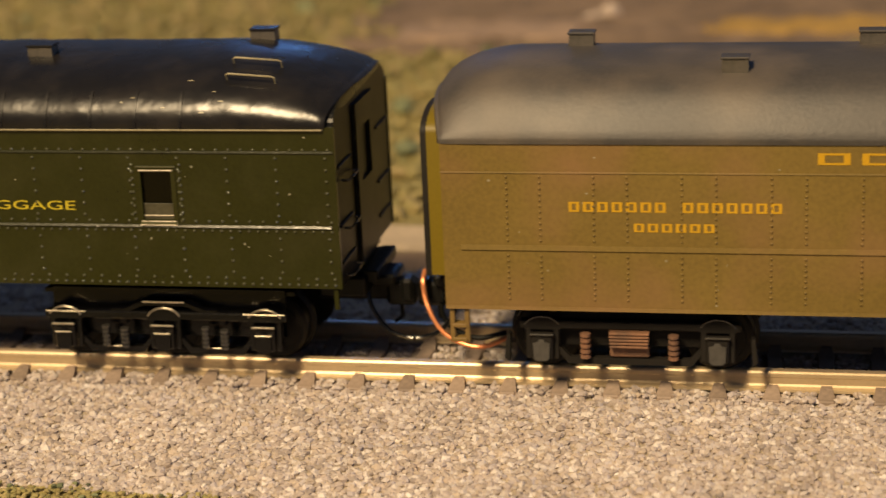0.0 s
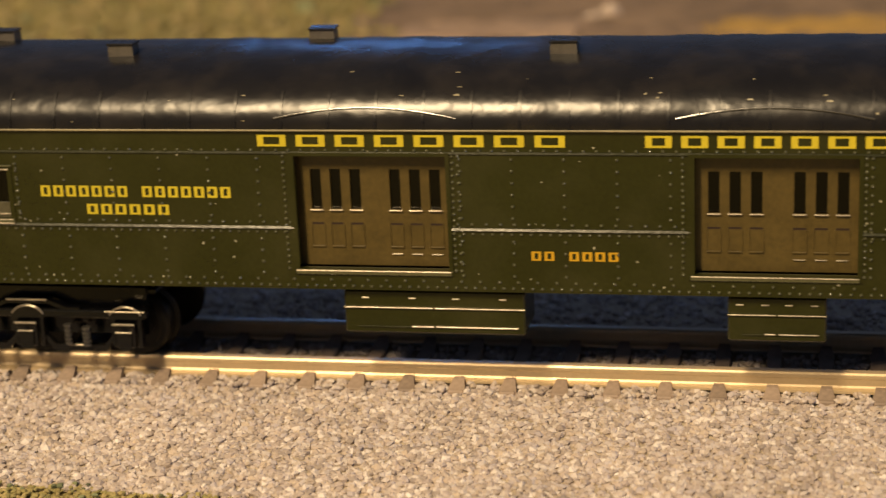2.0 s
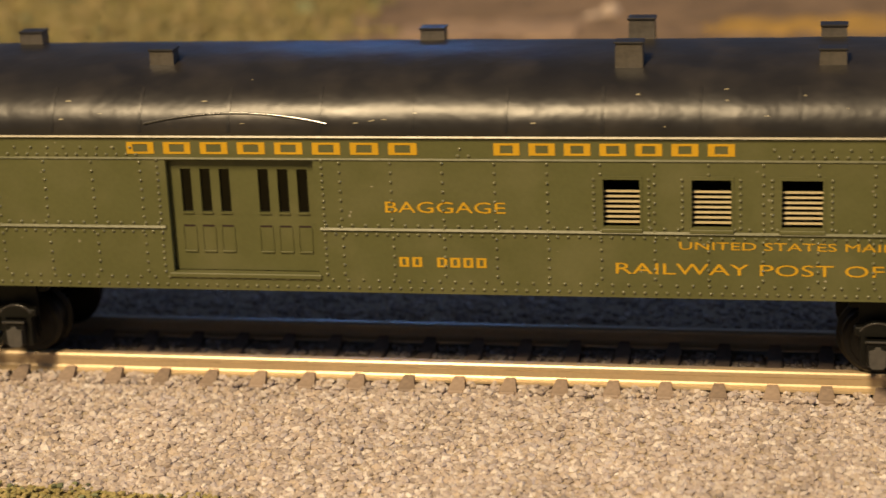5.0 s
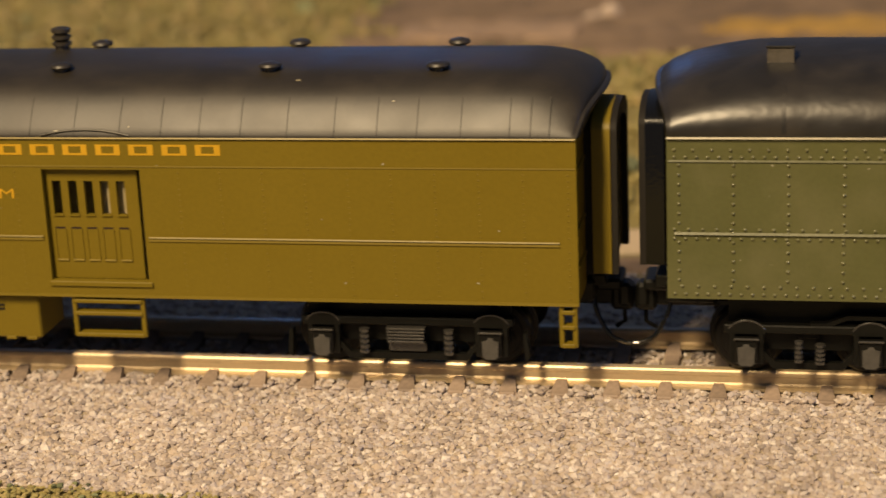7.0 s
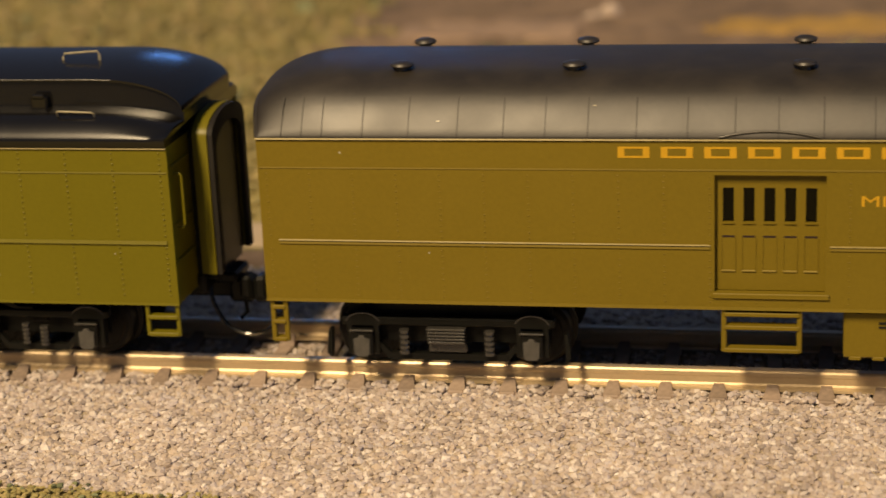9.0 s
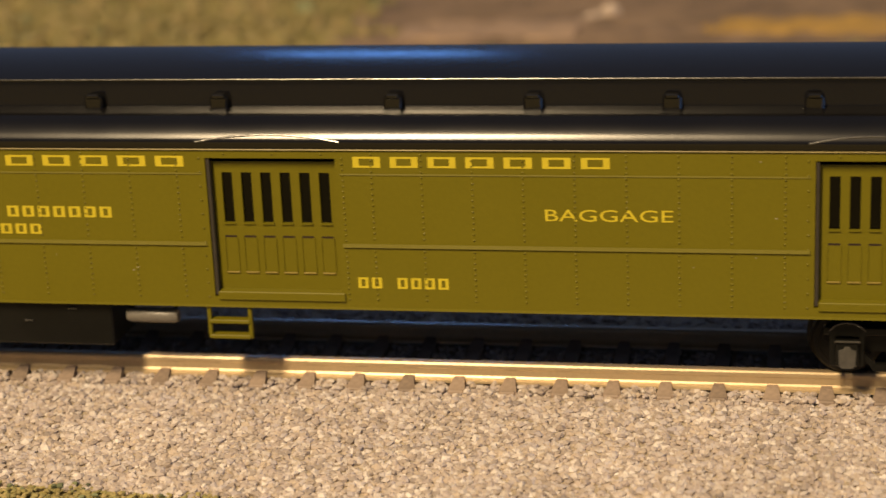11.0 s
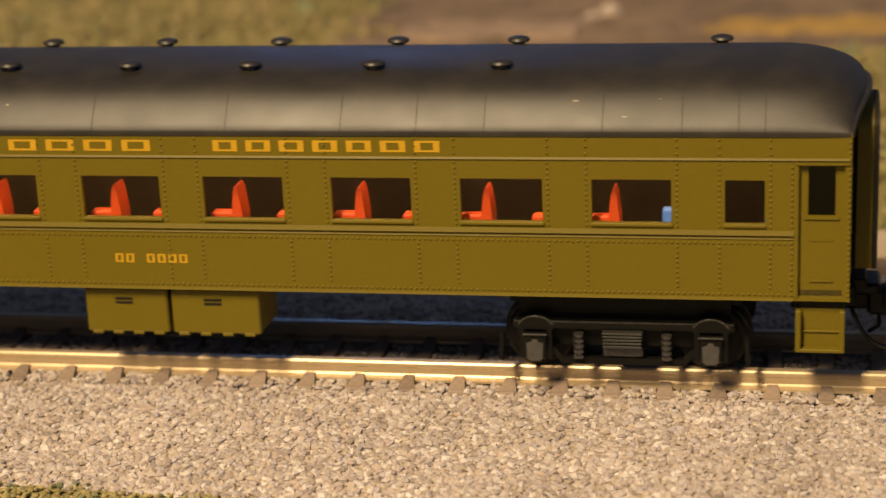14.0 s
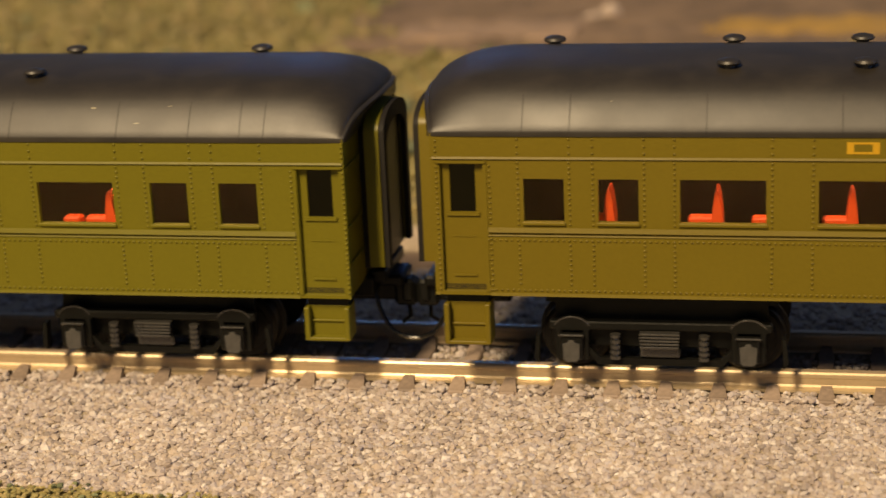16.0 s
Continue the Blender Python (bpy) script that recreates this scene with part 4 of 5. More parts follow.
def dark_baggage_car():
    L, zb, ze = 219.9, 13.85, 37.4
    spec = (ze, 8.6, 2.15, 17.7, zb, 0.55)
    doors = [(-38, -16.4, 16.9, 33.4), (17.7, 39.4, 16.9, 33.4)]
    wins = [(81.3, 85.8, 23.9, 31.0), (-85.6, -81.0, 23.9, 31.0)]
    holes = doors + wins
    car = car_body("baggage_car", L, zb, ze, holes, PAINT_B, "glossy dark green baggage car with riveted sides and black roof")
    roof(car, L - 3.4, ze, 8.6, 2.15, 17.7, 14.0, 0.55, 1.5, ROOF_B, "glossy black arched roof", drop=0.12, sheets=6.7)
    seams(car, [-L / 2 + 17 + 6.7 * i for i in range(28)], ze, 8.6, 2.15, 17.7, ROOF_B, 0.13, 0.2, 0.62)
    # the eave's bright line is put into this strip's pale colour
    part("eave_strip", Shape().box(-L / 2 + 2.0, L / 2 - 1.5, NEAR - 0.55, NEAR + 0.3, ze - 0.42, ze - 0.15, 0.08), SCUFF_GLINT, car)
    strip(car, "letter_board", 33.75, 0.3, 0.22, [(-L / 2 + 0.2, L / 2 - 0.2)], PAINT_B)
    strip(car, "belt_rail", 22.85, 0.32, 0.35, free_spans(-L / 2 + 1, L / 2 - 1, doors, 23), PAINT_B)
    pts = row(-L / 2 + 1, L / 2 - 1, 14.4, 1.35) + row(-L / 2 + 1, L / 2 - 1, 15.3, 2.7) + row(-L / 2 + 1, L / 2 - 1, 34.2, 1.8)
    pts += row(-L / 2 + 1, L / 2 - 1, 22.3, 1.35) + row(-L / 2 + 1, L / 2 - 1, 23.7, 2.0)
    for i in range(31):
        pts += column(-L / 2 + 1.4 + i * (L - 2.8) / 30, 16.2, 33.0, 1.75)
    for a, b, z0, z1 in doors:
        pts += column(a - 1.6, z0, z1, 0.9) + column(b + 0.9, z0, z1, 0.9) + column(b + 1.7, z0, z1, 1.3)
    for a, b, z0, z1 in wins:
        pts += column(a - 1.3, z0, z1 + 1, 1.0) + column(b + 1.3, z0, z1 + 1, 1.0)
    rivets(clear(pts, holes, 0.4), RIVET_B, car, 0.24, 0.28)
    for x0, x1, z0, z1 in doors:
        fr = Shape().panel(x0 - 0.9, x1 + 0.6, z0 - 0.7, z1 + 0.5, NEAR - 0.25, NEAR + 0.02, [(x0, x1, z0, z1)])
        part("door_frame", fr, PAINT_B, car)
        baggage_door(car, x0 + 0.4, x1, z0, z1 - 1.2, DOOR_B, 7, 2.0, zg0=z0 + 8.2, zg1=z1 - 2.4, pair=True)
        # the sill's highlight is put into its paler green
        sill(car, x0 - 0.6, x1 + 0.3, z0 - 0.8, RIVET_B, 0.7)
        glint_lines(car, [(x0 - 0.5, x1 + 0.2, NEAR - 0.33, z0 - 0.2)], 0.1)
        w = (x1 - x0 - 1.6) / 7
        glint_lines(car, [(x0 + 1 + w * (i + 0.18), x0 + 1 + w * (i + 0.84), NEAR + 1.72, z0 + 8.15) for i in (0, 1, 2, 4, 5, 6)], 0.11)
        glint_lines(car, [(x0 + 1 + w * (i + 0.24), x0 + 1 + w * (i + 0.78), NEAR + 1.84, z0 + 1.75) for i in (4, 5, 6)], 0.07)
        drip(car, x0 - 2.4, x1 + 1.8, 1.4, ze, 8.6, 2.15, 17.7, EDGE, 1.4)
    for x0, x1, z0, z1 in wins:
        part("window_frame", Shape().panel(x0 - 0.7, x1 + 0.7, z0 - 0.7, z1 + 0.6, NEAR - 0.18, NEAR + 0.02, [(x0, x1, z0, z1)]), PAINT_B, car)
        # sill and cap in the paler green, a highlight put into their colour
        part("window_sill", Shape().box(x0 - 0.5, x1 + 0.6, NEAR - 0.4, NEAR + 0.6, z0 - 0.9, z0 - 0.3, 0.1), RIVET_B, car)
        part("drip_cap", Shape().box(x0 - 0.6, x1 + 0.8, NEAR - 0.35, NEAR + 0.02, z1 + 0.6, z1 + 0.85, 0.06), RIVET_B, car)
        part("window_shade", Shape().box(x0 - 0.05, x1 + 0.05, NEAR + 0.25, NEAR + 0.42, z0 - 0.05, z0 + 2.3, 0.06), SASH, car, "dusty pale lower sash")
        part("pane", Shape().box(x0 - 0.2, x1 + 0.2, NEAR + 0.45, NEAR + 0.55, z0 - 0.2, z1 + 0.2), SMOKED, car)
        glint_lines(car, [(x0 - 0.2, x1 + 0.3, NEAR - 0.2, z1 + 0.15)], 0.13)
        glint_lines(car, [(x0 - 0.1, x1 + 0.2, NEAR + 0.2, z0 + 0.5), (x0 - 0.3, x1 + 0.3, NEAR - 0.2, z0 - 0.25), (x0 - 0.5, x1 + 0.5, NEAR - 0.4, z0 - 0.75)], 0.1)
    mark_bars((8,), -43.8, 1.0, 34.75, 36.4, LEMON, car, "lemon company lettering as open blocks")
    mark_bars((7,), 10.5, 44.3, 34.75, 36.4, LEMON, car, "lemon company lettering as open blocks")
    lettering("BAGGAGE", 54.2, 71.0, 25.2, 26.55, LEMON, car, "lemon yellow word BAGGAGE")
    mark_bars((2, 4), -5, 7.5, 18.6, 19.9, GOLD, car, "worn gold number bars")
    mark_bars((7, 7), -76.3, -47.3, 27.2, 28.8, LEMON, car, "worn lemon agency lettering as open blocks")
    mark_bars((6,), -69.5, -56.6, 24.6, 26.1, LEMON, car, "worn lemon agency lettering as open blocks")
    for x0, x1 in ((-32.2, -6.1), (22.1, 35.4)):
        b = gear_box(car, x0, x1, 7.0, 13.4, PAINT_B, False)
        part("lid_edge", Shape().box(x0 - 0.1, x1 + 0.1, NEAR + 0.95, NEAR + 1.3, 10.7, 10.95, 0.05).box(x0 + 2, x1 - 1, NEAR + 1.0, NEAR + 1.3, 7.9, 8.1, 0.05), PAINT_B, b)
        m = (x0 + x1) / 2
        glint_lines(b, [(x0, m - 0.2, NEAR + 0.95, 10.9), (m + 0.2, x1, NEAR + 0.95, 10.9), (m - 0.25 * (x1 - x0) / 2, m - 0.2, NEAR + 1.0, 8.1), (m + 0.3, x1 - 1, NEAR + 1.0, 8.1)], 0.08)
        glint_lines(b, [(x0 + q * (x1 - x0) - 0.5, x0 + q * (x1 - x0) + 0.5, NEAR + 1.15, 12.3) for q in (0.12, 0.38, 0.62, 0.88)], 0.1)
    vent = box_vent(car, ROOF_B, 1.7, 1.9)
    vent.location = (0.0635, -0.0055, 0.0453)
    for x, y in ((-1, -5.5), (-66, -5.5), (94.5, 5), (47, 5), (-38.4, 5), (-88.8, 5)):
        again(vent, (x, y, roof_z(y, *spec[:4]) - 0.2))
    for s in (1,):
        for y in (-9.2, -13.2):
            z = roof_z(y, *spec[:4])
            grab(car, ROOF_B, (s * 94, y, z - 0.2), (s * 101, y, z - 0.7), (0, -0.7, 1.2), 0.15)
    for z in (15.0, 22.0, 29.0):
        grab(car, GLOSS_BLACK, (L / 2, -14, z), (L / 2, -8, z), (1.0, 0, 0))
    for s in (-1, 1):
        d = part("end_door", Shape().panel(-5.5, 5.5, 14, 38, L / 2 - 0.2, L / 2 + 0.4, [(-3, 3, 26, 34)]), BLACK, car)
        d.data.transform(Matrix.Rotation(radians(-90 * s), 4, "Z"))
    part("steam_pipe", Shape().box(108.6, 109.2, NEAR + 0.4, NEAR + 1.0, 10.6, 13.6), PAINT_B, car)
    flecks(car, 90, L, zb, ze, 11, holes)
    scuffs(car, 36, L, spec, 21)
    six_wheel(car, 81.7, 15.4, GLOSS_BLACK, GLOSS_BLACK, EDGE)
    fit_out(car, L, 394.8, spec, PAINT_B, (False, False), None, (PAINT_B, BLACK), (8.6, 7.3))
    part("wire", Shape().tube(bent([(-113.4, -2, 10), (-112.8, -4, 8.5), (-113.6, -5, 6.6), (-116, -6, 5.2), (-119.4, -6, 5.4)]), 0.34, 8), COPPER, car, "bent copper wire", smooth=True)
    part("hose", Shape().tube(bent([(-112, -1, 9), (-114, -2, 5), (-118, -3, 3.2), (-121, -3, 4.6)]), 0.4, 8), BLACK, car, smooth=True)


def post_office_car():
    L, zb, ze = 214.9, 13.45, 36.85
    spec = (ze, 8.7, 2.15, 17.6, zb, 0.55)
    door, mail = (-36.3, -14.7, 16.1, 32.7), (83.3, 91.7, 16.4, 34.6)
    wins = [(25.9, 30.9, 23.6, 30.3), (37.9, 43.2, 23.6, 30.3), (49.9, 55.3, 23.6, 30.3), (69.6, 75.0, 23.6, 30.3)]
    holes = [door, mail] + wins
    car = car_body("post_office_car", L, zb, ze, holes, PAINT_C, "grey-green railway post office car with riveted sides and black roof")
    roof(car, L - 1.0, ze, 8.7, 2.15, 17.6, 13.0, 0.55, 1.6, ROOF_C, "satin black arched roof", sheets=13.1)
    seams(car, [-L / 2 + 15.5 + 13.1 * i for i in range(15)], ze, 8.7, 2.15, 17.6, ROOF_C, 0.09, 0.25)
    strip(car, "letter_board", 32.85, 0.25, 0.2, free_spans(-L / 2 + 0.2, L / 2 - 0.2, [mail], 33), PAINT_C)
    strip(car, "belt_rail", 22.7, 0.32, 0.35, free_spans(-L / 2 + 1, L / 2 - 1, [door, mail], 23), PAINT_C)
    # pale strip: the highlight below the roof edge is painted
    strip(car, "eave_strip", ze - 0.78, 0.24, 0.46, [(-L / 2, L / 2)], SCUFF_GLINT)
    pts = row(-L / 2 + 1, L / 2 - 1, 14.2, 1.5) + row(-L / 2 + 2, L / 2 - 1, 15.3, 2.2)
    pts += row(-L / 2 + 1, L / 2 - 1, 22.1, 1.5) + row(-L / 2 + 1, L / 2 - 1, 23.4, 1.9) + row(-L / 2 + 1, L / 2 - 1, 33.5, 1.5) + row(-L / 2 + 1, L / 2 - 1, 34.5, 2.5)
    for i in range(30):
        pts += column(-L / 2 + 1.6 + i * 7.3, 16.2, 32.4, 1.35)
    for a, b, z0, z1 in holes:
        pts += column(a - 1.3, z0, z1, 0.95) + column(b + 1.2, z0, z1, 0.95)
    for a, b in ((-40, 5), (8, 48)):
        pts = [p for p in pts if not (a < p[0] < b and p[1] > 33.3)]
    rivets(clear(pts, holes, 0.4), RIVET_C, car, 0.26, 0.3)
    baggage_door(car, door[0] + 0.4, door[1], door[2], door[3], PAINT_C, 7, 1.3, pair=True)
    sill(car, door[0] - 0.6, door[1] + 0.4, door[2] - 0.8, PAINT_C, 0.7)
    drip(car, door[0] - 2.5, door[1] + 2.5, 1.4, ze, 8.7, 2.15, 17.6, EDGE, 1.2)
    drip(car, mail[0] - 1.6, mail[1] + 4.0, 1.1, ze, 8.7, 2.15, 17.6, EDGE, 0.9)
    d = baggage_door(car, mail[0], mail[1], mail[2], mail[3] - 1.4, PAINT_C, 3, 1.5)
    part("door_frame", Shape().panel(mail[0] - 0.7, mail[1] + 0.7, mail[2] - 0.6, mail[3] + 0.5, NEAR - 0.3, NEAR + 0.02, [mail]), PAINT_C, car)
    hook = Shape().box(mail[0] - 1.6, mail[1] + 2.0, NEAR - 1.7, NEAR - 1.0, 27.6, 28.3, 0.12)
    hook.box(mail[0] - 1.8, mail[0] - 0.9, NEAR - 1.9, NEAR + 0.1, 27.2, 28.7, 0.15).box(mail[1] + 0.9, mail[1] + 2.6, NEAR - 2.1, NEAR + 0.1, 26.8, 29.0, 0.2)
    hook.prism([(mail[0] + 0.3, 26.6), (mail[0] + 3.0, 26.3), (mail[1] + 1.0, 22.4), (mail[1] + 0.4, 21.8), (mail[0] + 2.6, 25.4), (mail[0] + 0.3, 25.6)], NEAR - 1.5, NEAR - 1.0)
    part("mail_catcher", hook, PAINT_C, car, "olive mail-bag catcher arm")
    for a, b, z0, z1 in wins:
        part("window_frame", Shape().panel(a - 0.35, b + 0.35, z0 - 0.6, z1 + 0.5, NEAR - 0.15, NEAR + 0.02, [(a, b, z0, z1)]), PAINT_C, car)
        part("window_sill", Shape().box(a - 0.3, b + 0.4, NEAR - 0.4, NEAR + 0.6, z0 - 0.8, z0 - 0.2, 0.1), PAINT_C, car)
        s = Shape()
        for i in range(7):
            s.box(a - 0.2, b + 0.2, NEAR + 0.9, NEAR + 1.25, z0 + 0.35 + 0.72 * i, z0 + 0.6 + 0.72 * i)
        part("window_louver", s, CREAM, car, "pale window slats")
    mark_bars((8,), -42.5, 1.0, 33.6, 35.3, GOLD, car, "gold company lettering as open blocks")
    mark_bars((7,), 10.4, 44.3, 33.6, 35.3, GOLD, car, "gold company lettering as open blocks")
    lettering("BAGGAGE", -4.6, 12.4, 25.3, 26.9, GOLD, car, "gold word BAGGAGE")
    mark_bars((2, 4), -3.2, 9.7, 17.4, 18.8, GOLD, car, "gold number bars")
    lettering("UNITED STATES MAIL", 36.2, 64.6, 20.5, 21.6, GOLD, car, "gold words UNITED STATES MAIL")
    lettering("RAILWAY POST OFFICE", 27.5, 71.7, 16.9, 18.5, GOLD, car, "gold words RAILWAY POST OFFICE")
    vent = box_vent(car, ROOF_C, 2.0, 1.8)
    vent.location = (0.0564, -0.0085, roof_z(-8.5, *spec[:4]) * 0.001 - 0.0002)
    for x, y in ((91, -8.5), (-92.6, -7.5), (-38.5, -7.5), (56.6, 6.5), (91, 6.5), (-1.4, 6.5), (-63.6, 5)):
        again(vent, (x, y, roof_z(y, *spec[:4]) - 0.2))
    tall = box_vent(car, ROOF_C, 3.2, 1.9)
    tall.location = (0.029, -0.0088, roof_z(-8.8, *spec[:4]) * 0.001 - 0.0002)
    for x, y in ((69.6, -8.8), (29.4, 6.5), (69.9, 6.5)):
        again(tall, (x, y, roof_z(y, *spec[:4]) - 0.2))
    for s in (1,):
        for y in (-9.0, -13.0):
            z = roof_z(y, *spec[:4])
            grab(car, ROOF_C, (s * 95.2, y, z - 0.2), (s * 101.4, y, z - 0.7), (0, -0.7, 1.2), 0.15)
    for z in (17.0, 20.6, 30.0):
        grab(car, PAINT_C, (L / 2 - 0.2, -15, z), (L / 2 - 0.2, -9.6, z + 1.0), (1.0, 0, 0))
    stirrup(car, L / 2 - 4.4, L / 2 - 0.6, 8.0, zb, BLACK, (8.0,))
    flecks(car, 35, L, zb, ze, 12, holes)
    scuffs(car, 26, L, spec, 22)
    six_wheel(car, 79.9, 16.9, BLACK, JOURNAL, EDGE)
    fit_out(car, L, 160.0, spec, PAINT_C, (True, False), GLOSS_BLACK, reach=(6.0, 8.6))
    diaphragm(car, L, GLOSS_BLACK, DARK, 1, zb + 2.0, ze + 2.4, 4.4, half=4.8)


def milk_car():
    L, zb, ze = 187.9, 11.95, 36.0
    spec = (ze, 8.6, 2.4, 17.45, zb, 0.48)
    doors = [(-30.3, -15.5, 14.5, 31.0), (16.5, 31.4, 14.5, 31.2)]
    car = car_body("milk_car", L, zb, ze, doors, PAINT_D, "mustard-brown milk and cream car with matt black roof")
    roof(car, L - 0.6, ze, 8.6, 2.4, 17.45, 8.5, 0.50, 2.0, ROOF_D, "matt black arched roof", drop=0.05)
    seams(car, [-84.4 + 6.27 * i + 0.5 * math.sin(5 * i) for i in range(28)] + [-87.3, -90.2, 87.8, 90.4], ze, 8.6, 2.4, 17.45, SEAM, 0.03, 0.07)
    strip(car, "letter_board", 31.6, 0.2, 0.1, [(-L / 2 + 0.2, L / 2 - 0.2)], PAINT_D)
    strip(car, "belt_rail", 20.6, 0.4, 0.2, free_spans(-L / 2 + 2.5, L / 2 - 2.5, doors, 20.6), PAINT_D)
    # bead and eave strip carry their highlight as a paler colour
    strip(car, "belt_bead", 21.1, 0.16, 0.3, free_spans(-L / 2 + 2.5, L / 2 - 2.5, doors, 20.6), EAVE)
    strip(car, "side_sill", zb, 0.45, 0.15, [(-L / 2, L / 2)], PAINT_D)
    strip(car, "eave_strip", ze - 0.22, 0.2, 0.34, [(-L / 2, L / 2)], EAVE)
    pts = []
    for i in range(31):
        pts += column(-L / 2 + 1.2 + i * (L - 2.4) / 30, 13, 19.8, 0.85) + column(-L / 2 + 1.2 + i * (L - 2.4) / 30, 21.8, 30.8, 0.85)
    rivets(clear(pts, doors), PAINT_D, car, 0.15, 0.1)
    for i, (x0, x1, z0, z1) in enumerate(doors):
        baggage_door(car, x0 - 0.2, x1 - (1.7 if i else 0), z0, z1 - 0.4, PAINT_D, 5, 1.1, zg0=24.2, pane_mat=GLASS if i else None)
        sill(car, x0 - 0.3, x1 + 0.6, z0 - 0.9, PAINT_D, 0.8)
        drip(car, x0 + 0.6, x1 - 1.0, 0.75, ze, 8.6, 2.4, 17.45, ROOF_D)
    part("load", Shape().box(23.5, 31, NEAR + 2.6, NEAR + 6, zb + 1.4, 29.8, 0.4), CREAM, car, "pale load behind the half-open door")
    mark_bars((8,), -44, 2.4, 33.35, 34.9, GOLD, car, "gold company lettering as open blocks")
    mark_bars((7,), 9.6, 44.3, 33.35, 34.9, GOLD, car, "gold company lettering as open blocks")
    lettering("MILK & CREAM", -10.9, 12.0, 26.8, 28.3, GOLD, car, "gold words MILK & CREAM")
    mark_bars((2, 4), -4.8, 6.2, 15.0, 16.3, GOLD, car, "gold number bars")
    gear_box(car, -12.9, -0.4, 4.9, 11.6, PAINT_D), gear_box(car, 0.5, 13.4, 4.9, 11.6, PAINT_D)
    stirrup(car, -29.4, -18.5, 5.7, zb, PAINT_D, (5.7, 9.0, 10.9)), stirrup(car, 19.0, 30.2, 5.7, zb, PAINT_D, (5.7, 9.0, 10.9))
    stirrup(car, L / 2 - 2.9, L / 2 - 0.3, 5.7, zb, PAINT_D, (5.7, 8.4, 10.6)), stirrup(car, -L / 2 + 0.3, -L / 2 + 2.9, 5.7, zb, PAINT_D, (5.7, 8.4, 10.6))
    vent = mushroom_vent(car, ROOF_D)
    vent.location = (-0.0744, -0.0085, roof_z(-8.5, *spec[:4]) * 0.001)
    for x in (-74.4, -50, -18.6, 17.6, 49.2, 73.7):
        for y in (-8.5, 8.5):
            if (x, y) != (-74.4, -8.5):
                again(vent, (x, y, roof_z(y, *spec[:4])))
    part("smoke_jack", Shape().lathe_z([(1.1, 42.5), (1.1, 45), (1.5, 45.1), (1.5, 45.5), (0.9, 45.7), (1.5, 46.1), (1.5, 46.5), (0.9, 46.7), (1.5, 47.1), (1.5, 47.6), (0.9, 47.8)], 14, 12.6, 4.6), ROOF_D, car, "finned stove pipe", smooth=True)
    flecks(car, 16, L, zb, ze, 13, doors)
    scuffs(car, 6, L, spec, 23)
    four_wheel(car, 68.5)
    fit_out(car, L, -53.65, spec, PAINT_D, (2.6, True), reach=(6.7, 6.1))


